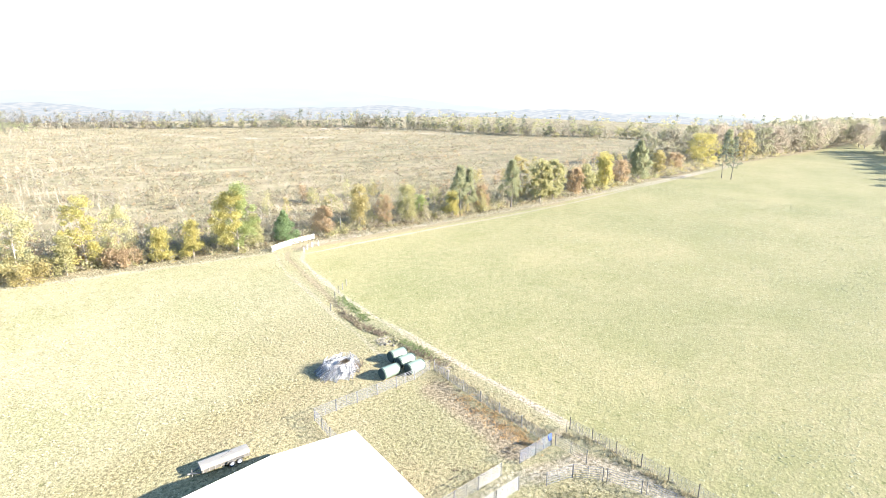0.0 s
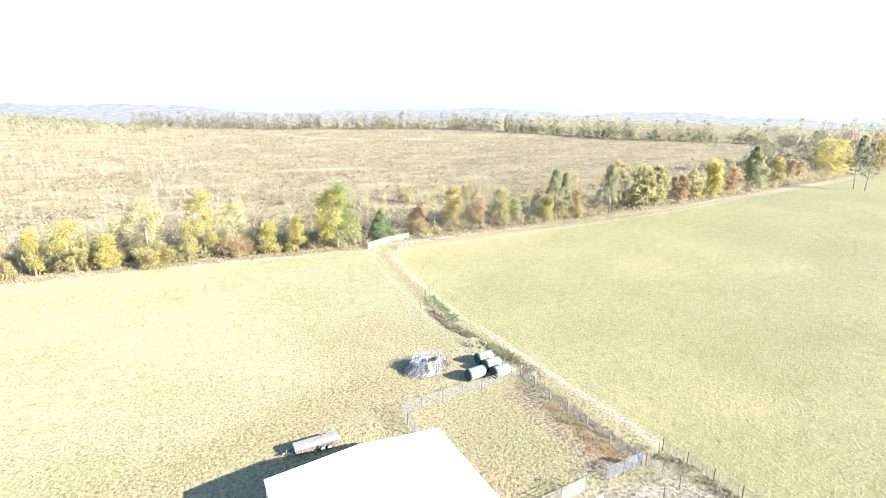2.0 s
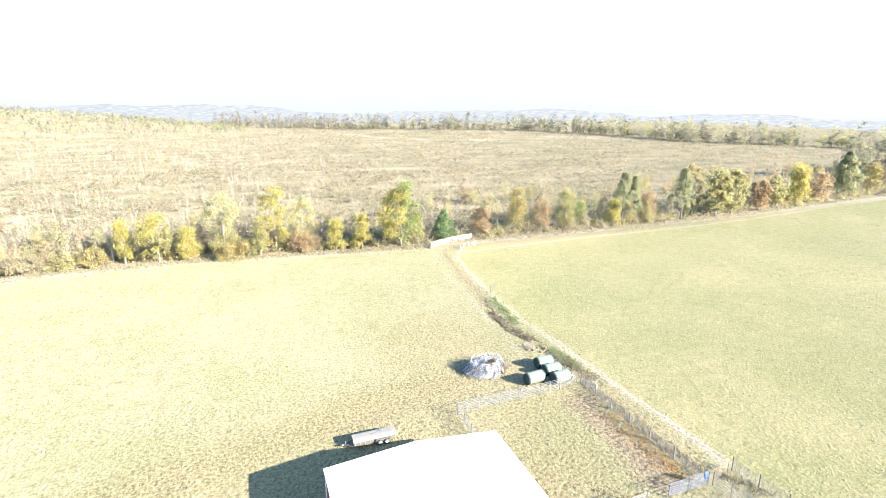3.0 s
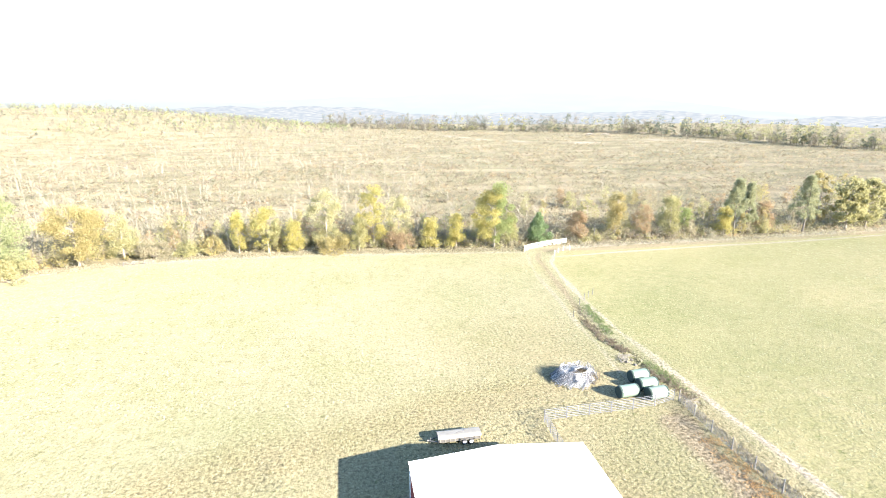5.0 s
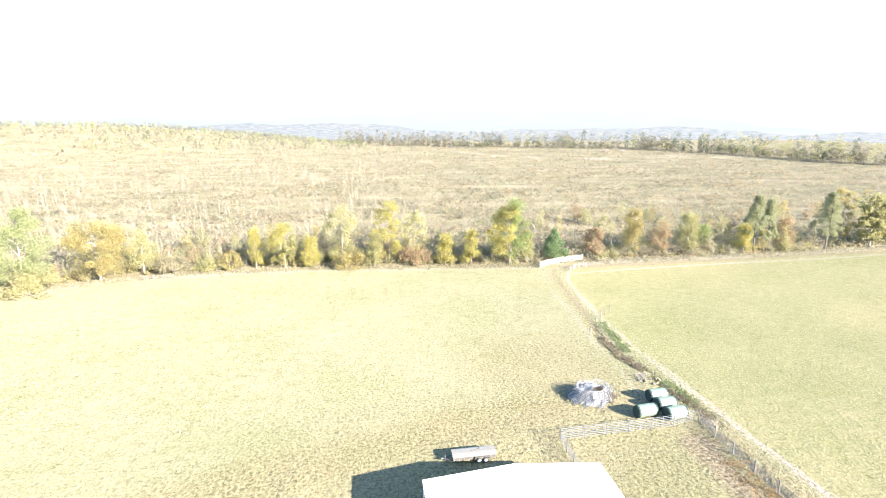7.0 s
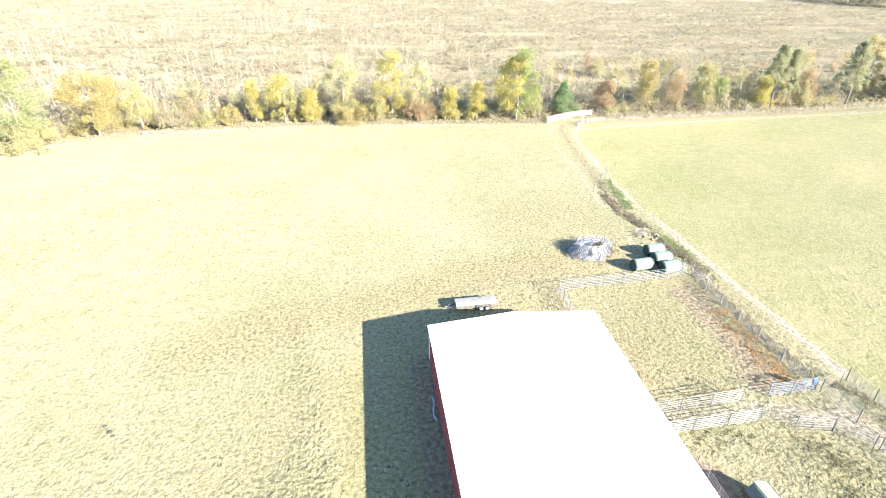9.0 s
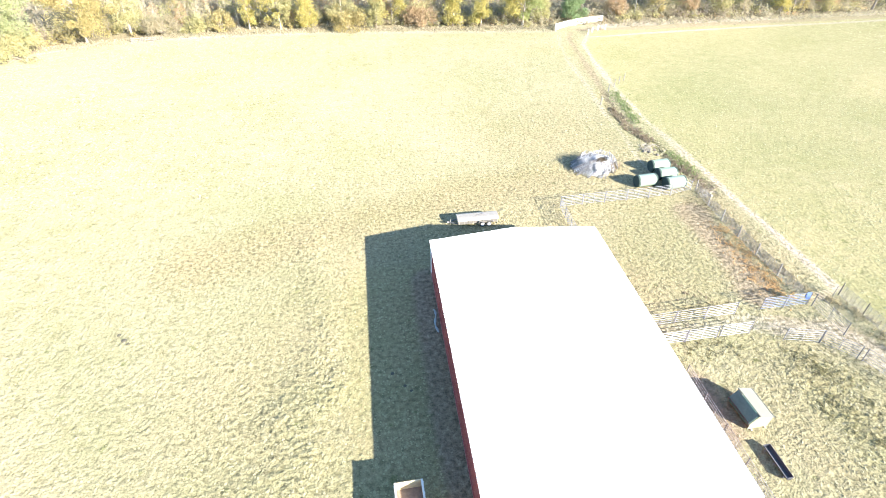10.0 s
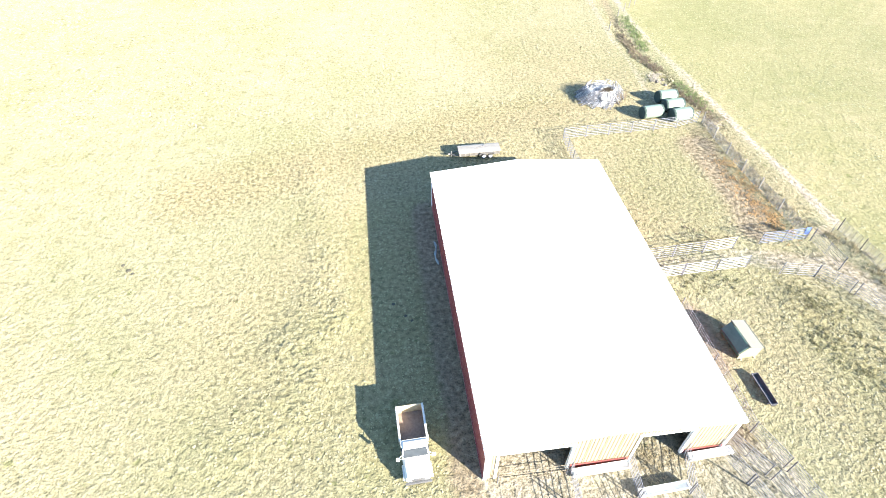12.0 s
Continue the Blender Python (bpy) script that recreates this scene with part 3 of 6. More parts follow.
# emission colours carry the haze; the first band only whitens the low sky
HAZE_FAR = haze_mat("painted_sky_haze", (0.98, 0.995, 1.0), (1.0, 1.0, 1.0), 0.155, (0.0004, 0.0004, 0.004))
HAZE_MOUNTAIN = haze_mat("painted_haze_blue_mountain", (0.87, 0.965, 1.0), (0.93, 0.985, 1.0), 0.134, (0.0008, 0.0008, 0.006), (-40.0, 185.0))
HAZE_VALLEY = haze_mat("painted_haze_valley_land", (0.69, 0.77, 0.87), (0.99, 0.995, 1.0), 0.129, (0.0045, 0.0045, 0.035))
backdrop("backdrop_sky_haze", 4850, -300, lambda d: 150, HAZE_FAR, "white glowing band painted as haze along the horizon")
backdrop("backdrop_mountain", 4650, -300, lambda d: 20 + 130 * math.exp(-((d - 20) / 13) ** 2) + 40 * math.exp(-((d + 20) / 20) ** 2) + 4 * roll(d, 4) - 110 * smoothstep(35, 52, d), HAZE_MOUNTAIN, "pale blue mountain backdrop with haze painted in")
backdrop("backdrop_valley", 4200, -320, lambda d: -14 + 4 * roll(d, 9) - 52 * smoothstep(32, 45, d), HAZE_VALLEY, "valley backdrop with painted haze, pale fields and far woods")


# ---- plants ----
def leaf_cloud(rng, centres, radii, count, size):
    """Loose leaf quads in clumps round the given centres."""
    c = np.asarray(centres)
    pick = rng.randint(0, len(c), count)
    d = rng.normal(size=(count, 3))
    d /= np.linalg.norm(d, axis=1, keepdims=True)
    p = c[pick] + d * (np.asarray(radii)[pick] * rng.uniform(0.1, 1.0, count) ** 0.45 * (1 + 0.12 * np.abs(rng.normal(size=count))))[:, None] * (1.0, 1.0, 0.8)
    p[:, 2] = np.maximum(p[:, 2], 0.1 + 0 * p[:, 2]) if p[:, 2].min() > -30 else p[:, 2]
    a = rng.normal(size=(count, 3))
    a /= np.linalg.norm(a, axis=1, keepdims=True)
    b = np.cross(a, rng.normal(size=(count, 3)))
    b /= np.linalg.norm(b, axis=1, keepdims=True) + 1e-9
    s = size * rng.uniform(0.6, 1.25, count)[:, None]
    return np.stack([p - a * s * 0.5, p + b * s * 0.34, p + a * s * 0.5, p - b * s * 0.34], 1)


def crown_points(rng, style, h, w):
    """Clump centres and radii of a crown, by habit of growth."""
    pts, rad = [], []
    if style == "cone":
        n = 26
        for i in range(n):
            k = i / (n - 1)
            r = w / 2 * (1 - k) ** 0.8 * rng.uniform(0.45, 1.0)
            a = i * 2.4 + rng.uniform(-0.4, 0.4)
            pts.append((r * math.cos(a), r * math.sin(a), h * (0.07 + 0.9 * k)))
            rad.append(w * (0.20 - 0.12 * k))
    elif style == "pine":
        for i in range(40):
            k = (i // 4) / 9
            z = h * (0.3 + 0.66 * k)
            r = w / 2 * (1.1 - 0.95 * k) * rng.uniform(0.35, 1.0)
            a = i * 1.72 + rng.uniform(-0.5, 0.5)
            pts.append((r * math.cos(a), r * math.sin(a), z + rng.uniform(-0.25, 0.25)))
            rad.append(w * rng.uniform(0.09, 0.15))
    elif style == "shrub":
        for i in range(26):
            a, r = rng.uniform(0, 6.28), w / 2 * math.sqrt(rng.uniform(0, 0.8))
            pts.append((r * math.cos(a), r * math.sin(a), h * rng.uniform(0.12, 0.85) * (1 - 0.5 * (2 * r / w) ** 2)))
            rad.append(w * rng.uniform(0.11, 0.22))
    elif style == "column":
        w *= 1.15
        for i in range(50):
            k = rng.uniform(0, 1)
            a, r = rng.uniform(0, 6.28), w * 0.36 * math.sqrt(rng.uniform(0, 1)) * (1 - 0.5 * k)
            pts.append((r * math.cos(a), r * math.sin(a), h * (0.12 + 0.83 * k)))
            rad.append(w * rng.uniform(0.09, 0.24))
    else:
        for i in range(64):
            k = rng.uniform(0, 1)
            wide = math.sin(math.pi * (0.18 + 0.75 * k)) ** 0.7
            a, r = rng.uniform(0, 6.28), w / 2 * wide * math.sqrt(rng.uniform(0.05, 0.85))
            pts.append((r * math.cos(a), r * math.sin(a), h * (0.16 + 0.78 * k)))
            rad.append(w * rng.uniform(0.06, 0.17))
    return pts, rad


def tree(x, y, h, w, style, leaves, label, seed, count=1500, size=0.36, second=None, group="trees along the field edge", bark=None, name="tree", lean=0.0, girth=1.0):
    """A tapered trunk with limbs that reach into the clumps of its crown."""
    rng = np.random.RandomState(seed)
    top = thing(name, label, "shrub" if style == "shrub" else "tree", group, at=pose(x, y, float(land(np.array([x * 1.0]), np.array([y * 1.0]))[0]) - 0.05))
    pts, rad = crown_points(rng, style, h, w)
    s = Shape()
    r0 = max(0.06, h * 0.014) * girth
    stems = 3 if style == "shrub" else 1
    for k in range(stems):
        ring, n = [], 7
        tip = h * (0.6 if style == "shrub" else 0.9 if style in ("cone", "pine", "column") else 0.7)
        sway = [rng.uniform(-1, 1) * h * 0.025 + (k - stems / 2) * 0.15 * w * (stems > 1) for _ in range(2)]
        for i in range(6):
            f = i / 5
            r = r0 * (1 - 0.85 * f) * (1.5 if i == 0 else 1)
            cx, cy = sway[0] * f + 0.1 * math.sin(f * 5 + seed), sway[1] * f + lean * f
            ring.append([(cx + r * math.cos(6.283 * j / n), cy + r * math.sin(6.283 * j / n), tip * f) for j in range(n)])
        s.loft(ring)
    for (px, py, pz) in pts[::4]:
        z0 = max(h * 0.1, pz - 0.45 * math.hypot(px, py) - 0.05 * h)
        s.tube((0, 0, z0 if style != "shrub" else 0.1), (px * 0.9, py * 0.9, pz), r0 * 0.38, 5, r0 * 0.08)
    part("trunk", s, bark or (PINEBARK if style == "pine" else BARK), top)
    if second:
        side = [i for i, q in enumerate(pts) if q[0] + 0.25 * (0.5 * h - q[2]) * w / h + rng.normal() * 0.06 * w > 0.0]
        rest = [i for i in range(len(pts)) if i not in side]
        for group_ids, m in ((rest, leaves), (side, second)):
            if group_ids:
                cloud = leaf_cloud(rng, [pts[i] for i in group_ids], [rad[i] for i in group_ids], int(count * len(group_ids) / len(pts)), size)
                part("crown", soup("crown", cloud, m), None, top)
    else:
        part("crown", soup("crown", leaf_cloud(rng, pts, rad, count, size), leaves), None, top)
    return top


FIELD_TREES = [
    (-75.4, 128.5, 20.1, 14, "round", LIGHTGREEN, None, "tall light green tree at the pasture's edge", 2600),
    (-90, 124, 17, 14, "round", GREEN, None, "broad green tree at the pasture's edge", 2200),
    (-73, 126.8, 6.5, 11, "shrub", PALEYEL, None, "low pale yellow shrub below a tall tree", 1100),
    (-63.5, 137.5, 15.2, 16, "round", ORANGE, None, "spreading oak with orange autumn leaves", 3000),
    (-55.0, 142, 13, 6.5, "column", PALEYEL, None, "thin pale yellow tree beside the oak", 900),
    (-48.0, 142, 5.5, 8, "shrub", TAN, None, "low brushy shrub with dry tan leaves", 800),
    (-41.0, 143.5, 4.5, 6, "shrub", OLIVE, None, "low olive shrub in the tree row", 600),
    (-34.6, 144.0, 6, 6, "shrub", ORANGE, None, "small orange-yellow shrub in the tree row", 700),
    (-28.0, 143.3, 11.2, 4.6, "column", YELLOW, None, "slender bright yellow tree", 900),
    (-20.5, 142.8, 12.2, 9, "round", YELLOW, OLIVE, "bright yellow tree with a green foot", 2000),
    (-14.0, 142.6, 8.5, 6, "column", YELLOW, None, "yellow tree in the tree row", 1000),
    (-5.4, 144.0, 16.5, 11, "round", PALEYEL, None, "pale yellow tree with thin leaves", 1700),
    (-4.0, 141.5, 7.2, 10, "shrub", ORANGE, None, "rust-orange shrub below a pale tree", 1200),
    (3.0, 140.6, 9.1, 5, "column", OLIVE, None, "narrow yellow-green young tree", 1000),
    (7.0, 144.0, 17.8, 9.5, "round", YELLOW, None, "tall yellow-orange tree with a thin crown", 1700),
    (14.0, 145.0, 14.5, 9, "round", PALEYEL, None, "pale yellow tree with bare lower trunks", 1200),
    (14.0, 141.0, 5.6, 8, "shrub", RUST, None, "rust-brown shrub in the tree row", 900),
    (22.0, 139.4, 8.6, 5.6, "column", YELLOW, None, "small yellow tree at the field's edge", 1000),
    (29.0, 138.6, 9.6, 6, "column", YELLOW, None, "small yellow-green tree at the field's edge", 1100),
    (39.4, 138.0, 17.6, 13, "round", YELLOW, GREEN, "big tree, half yellow and half green", 3600),
    (44.5, 139.5, 9, 5, "column", OLIVE, None, "olive tree beside a big yellow tree", 900),
    (53.2, 141.5, 8.4, 7.6, "cone", CEDAR, None, "rounded green cedar beside the white gate", 1800),
    (65.0, 141.5, 8.8, 7.2, "round", RUST, None, "rust-brown tree near the white gate", 1400),
    (77.3, 142.5, 14.2, 7.4, "column", ORANGE, None, "brown-orange tree beside the east track", 1600),
    (86.0, 142.6, 10.2, 6.8, "round", RUST, None, "thin brown tree beside the east track", 900),
    (93.9, 141.2, 12.2, 7.4, "column", OLIVE, None, "yellow-green tree beside the east track", 1500),
    (101.0, 145.0, 8.0, 6, "round", GREEN, None, "green tree behind the east track", 900),
    (110.8, 139.6, 8.3, 6.4, "column", YELLOW, None, "small yellow tree under the pines", 1000),
    (114.5, 140.0, 17.0, 8, "pine", PINE, None, "tall pine with a bare trunk", 1500),
    (119.5, 141.0, 15.5, 7, "pine", PINE, None, "pine with a bare trunk", 1300),
    (126.0, 142.0, 10.0, 7, "round", RUST, None, "brown tree between the pines", 900),
    (138.7, 140.0, 17.3, 9, "pine", PINE, None, "tall dark pine with a bare trunk", 1500),
    (147.0, 144.0, 19.6, 7.5, "round", ORANGE, None, "tall pale orange tree behind a pine", 1500),
    (153.5, 139.5, 17.0, 10, "round", OLIVE, None, "broad olive-brown tree at the field's edge", 1900),
    (163.0, 141.5, 16.0, 10, "round", OLIVE, None, "olive-green tree at the field's edge", 1700),
    (177.4, 143.0, 11.4, 9.3, "round", RUST, None, "brown tree at the field's edge", 1200),
    (189.0, 146.0, 12.0, 9, "round", OLIVE, None, "olive tree at the field's edge", 1200),
    (202.8, 147.0, 15.6, 9.5, "column", YELLOW, None, "bright yellow tree at the field's edge", 1400),
    (220.0, 151.0, 11.0, 11, "round", RUST, None, "brown tree at the field's edge", 1000),
    (241.6, 155.0, 19.0, 14, "cone", PINE, None, "dark broad pine at the field's edge", 1700),
    (265.0, 159.0, 13.5, 8.5, "round", ORANGE, None, "orange tree at the field's edge", 1000),
    (290.0, 164.5, 10.0, 13, "round", RUST, None, "low brown trees at the field's edge", 1000),
    (323.7, 165.0, 20.0, 21, "round", YELLOW, None, "great yellow-green tree at the field's edge", 2000),
    (357.0, 167.0, 20.5, 11, "pine", PINE, None, "tall green pine at the field's edge", 1200),
    (381.0, 167.0, 20.0, 16, "round", ORANGE, None, "rust-orange tree at the field's edge", 1300),
]
for i, (x, y, h, w, style, m1, m2, label, n) in enumerate(FIELD_TREES):
    far = x > 150
    dense = style in ("cone", "pine") or n > 2500
    tree(x, y, h, w, style, m1, label, 100 + i, int(n * (4.8 if dense else 3.7 if not far else 2.6)), 0.37 if not far else 0.7, second=m2, name="shrub" if style == "shrub" else "tree")

# the older wood beyond, along the far end of the field and round its south-east side
wood = random.Random(5)
seeds = []
for i, (style, m1, label) in enumerate((("round", PALEOLIVE, "large olive-green tree in the field wood"), ("round", ROSEBROWN, "large rosy-brown oak in the field wood"),
                                        ("round", GREYTAN, "large grey-tan oak in the field wood"), ("round", ROSEBROWN, "broad brown oak in the field wood"),
                                        ("round", PALEOLIVE, "pale olive oak in the field wood"))):
    seeds.append(tree(405 + 19 * i, 166 + i, 21.5, 18, style, m1, label, 300 + i, 2300, 0.85, group="trees of the field wood"))
spots = [(500 + k * 17, 166 + k * 3) for k in range(9)] + [(520 + k * 15, 176 + k * 4) for k in range(6)]
spots += [(531 - k * 6.2, 127 - k * 3.0 + wood.uniform(-8, 4)) for k in range(31)]
spots += [(300 + k * 15, 180 + wood.uniform(0, 14)) for k in range(24)] + [(420 + k * 9, 170 + wood.uniform(0, 6)) for k in range(14)] + [(552 - k * 13, 118 - k * 6) for k in range(16)]
for x, y in spots:
    t = copy_thing(wood.choice(seeds), pose(x + wood.uniform(-4, 4), y + wood.uniform(-3, 3), -0.1, 0, 0, wood.uniform(0, 360)))
    t.scale = [wood.uniform(0.85, 1.15) * (0.85 if y < 130 else 1.0)] * 3

spots = [(560 + k * 13, 150 + k * 4 + wood.uniform(-6, 6)) for k in range(14)] + [(530 + k * 16, 190 + wood.uniform(0, 30)) for k in range(24)]
for x, y in spots:
    copy_thing(wood.choice(seeds), pose(x, y, -0.1, 0, 0, wood.uniform(0, 360)))

# young growth behind the tree row
young = []
for i, (style, m1, label) in enumerate((("round", OLIVE, "young olive-green tree behind the tree row"), ("round", TAN, "thin tan-leaved young tree behind the tree row"),
                                        ("column", PALEYEL, "slim pale yellow young tree behind the tree row"), ("round", RUST, "young brown tree behind the tree row"),
                                        ("shrub", OLIVE, "olive bush in the young growth"), ("column", ORANGE, "slim orange young tree behind the tree row"))):
    young.append(tree(70 + 12 * i, 151 + 2 * i, 8.5, 5, style, m1, label, 400 + i, 500, 0.46, group="young growth behind the tree row", name="shrub" if style == "shrub" else "tree"))
spots = [(wood.uniform(60, 330), wood.uniform(8, 62)) for k in range(110)] + [(wood.uniform(-120, 44), wood.uniform(5, 26)) for k in range(125)]
spots += [(wood.uniform(60, 150), wood.uniform(4, 14)) for k in range(18)]
for x, off in spots:
    o = copy_thing(wood.choice(young), pose(x, float(edge(x)) + off, -0.1, 0, 0, wood.uniform(0, 360)))
    o.scale = [wood.uniform(0.4, 0.95) * (1.25 if x > 150 else 1)] * 3

# two thin tall pines out in the field
for x, y, h, lean in ((281.7, 132.7, 23.0, 1.0), (279.3, 127.0, 21.5, -0.8)):
    tree(x, y, h, 7.0, "pine", GREYPINE, "thin tall pine with a bare trunk in the field", int(x), 900, 0.6, group="lone field trees", lean=lean, bark=PINEBARK, girth=0.55)


def undergrowth():
    """Brambles and dead brush that fill the tree row between the trunks."""
    rng = np.random.RandomState(77)
    n = 1300
    x = np.concatenate([rng.uniform(-110, 135, 860), rng.uniform(135, 470, 440)])
    y = edge(x) + rng.uniform(0, 1, n) * 14 + 2.0 + 2.8 * smoothstep(50, 62, x) * smoothstep(210, 150, x)
    x, y = x[(x < 44) | (x > 61)], y[(x < 44) | (x > 61)]
    n = len(x)
    h = rng.uniform(0.9, 3.4, n) * (1 + 0.5 * (x > 135)) * (0.4 + 0.6 * smoothstep(1, 7, y - edge(x)))
    kinds = rng.choice(5, n, p=(0.32, 0.14, 0.2, 0.2, 0.14))
    for k, m in enumerate((RIMSTRAW, PALEYEL, OLIVE, ROSEBROWN, ORANGE)):
        s = kinds == k
        c = np.repeat(np.stack([x[s], y[s], h[s] * 0.45], 1), 3, 0)
        c += rng.normal(size=c.shape) * (1.2, 1.0, 0.35)
        r = np.repeat(h[s] * 0.5, 3)
        cloud = leaf_cloud(rng, c, r, 30 * len(c), 0.42)
        cloud[..., 2] = np.maximum(cloud[..., 2], 0.02)
        tagged(new("undergrowth", soup("undergrowth", cloud, m)), "brambles and dead brush under the tree row", "undergrowth", kind="stuff")
    # taller half-bare brush in the strip behind the trees
    n = 640
    x = np.concatenate([rng.uniform(-110, 140, 400), rng.uniform(140, 330, 240)])
    y = edge(x) + 8 + 26 * rng.uniform(0, 1, n) ** 1.3
    h = rng.uniform(1.8, 4.6, n)
    kinds = rng.choice(4, n, p=(0.36, 0.24, 0.22, 0.18))
    for k, m in enumerate((TAN, SCRUB, DULLOLIVE, ROSEBROWN)):
        s = kinds == k
        c = np.repeat(np.stack([x[s], y[s], land(x[s], y[s]) + h[s] * 0.55], 1), 4, 0)
        c += rng.normal(size=c.shape) * (1.3, 1.1, 0.5)
        r = np.repeat(h[s] * 0.42, 4)
        tagged(new("tall_brush", soup("tall_brush", leaf_cloud(rng, c, r, 22 * len(c), 0.44), m)), "tall half-bare brush behind the tree row", "brush", kind="stuff")


undergrowth()


def far_woods():
    """The wood that closes the cut-over land, and the low green wood beyond it to the west."""
    rng = np.random.RandomState(8)
    rows = [(-720, 620, -450, 800), (-450, 760, -230, 900), (-20, 880, 140, 800), (-215, 960, 0, 890), (140, 795, 280, 715), (280, 715, 395, 690), (395, 690, 420, 540),
            (420, 540, 440, 420), (440, 420, 520, 300), (520, 300, 640, 220), (640, 220, 800, 210)]
    rows += [(-300, 700, 0, 860)]
    kinds = {"OLIVE": OLIVE, "RUST": ROSEBROWN, "GREYWOOD": GREYWOOD, "GREYPINE": GREYPINE, "LIGHTGREEN": LIGHTGREEN, "TAN": GREYTAN}
    clouds, trunks = {key: [] for key in kinds}, []
    low = (0, 1, 3, 11)
    for k, (x0, y0, x1, y1) in enumerate(rows):
        n = int(math.hypot(x1 - x0, y1 - y0) / (0.7 if k in low else 1.1))
        for i in range(n):
            f = rng.uniform(0, 1)
            x, y = x0 + (x1 - x0) * f + rng.uniform(-14, 14), y0 + (y1 - y0) * f + rng.uniform(0, 45) + (rng.uniform(-170, 110) if k in low else 0)
            if k > 3 and math.sin(x * 0.037 + 2 * k) + 0.6 * math.sin(x * 0.11) > 1.5 + rng.uniform(-0.3, 0.3):
                continue
            if k not in low:
                y += 16 * math.sin(x * 0.05 + k) + 10 * math.sin(x * 0.13)
            z = float(land(np.array([x]), np.array([y]))[0])
            h = rng.choice((8.0, 13.0, 18.0, 22.0)) * rng.uniform(0.8, 1.2) * (0.36 if k in low else 1.0)
            w = min(h, 14) * rng.uniform(0.6, 0.95)
            kind = rng.choice(list(clouds), p=(0.05, 0.02, 0.27, 0.08, 0.42, 0.16) if k in low else (0.08, 0.28, 0.24, 0.12, 0.02, 0.26) if k == 2 else (0.12, 0.12, 0.22, 0.36, 0.02, 0.16) if k < 7 else (0.36, 0.14, 0.06, 0.28, 0.04, 0.12))
            pts, rad = crown_points(rng, "pine" if kind == "GREYPINE" and rng.uniform() < 0.5 else "round", h, w)
            some = rng.choice(len(pts), 12, replace=False)
            pts, rad = np.array(pts)[some], np.full(12, w * 0.17)
            base = np.array((x, y, z))
            clouds[kind].append(leaf_cloud(rng, pts + base, rad, 50 if k in low else 140, 0.95 if k in low else 1.0))
            r = 0.22
            a = rng.uniform(0, 6.28)
            o = np.array((math.cos(a), math.sin(a), 0)) * r
            trunks.append([base - o, base + o, base + (0, 0, h * 0.8)])
            trunks.append([base - o[[1, 0, 2]], base + o[[1, 0, 2]], base + (0, 0, h * 0.8)])
    for key, m in kinds.items():
        tagged(new("far_woods", soup("far_woods", np.concatenate(clouds[key]), m)), "far autumn wood beyond the cut-over land", "woods", kind="stuff")
    tagged(new("far_tree_trunks", soup("far_tree_trunks", np.array(trunks), SAPLING)), "pale thin trunks of the far wood", "woods", kind="stuff")


far_woods()


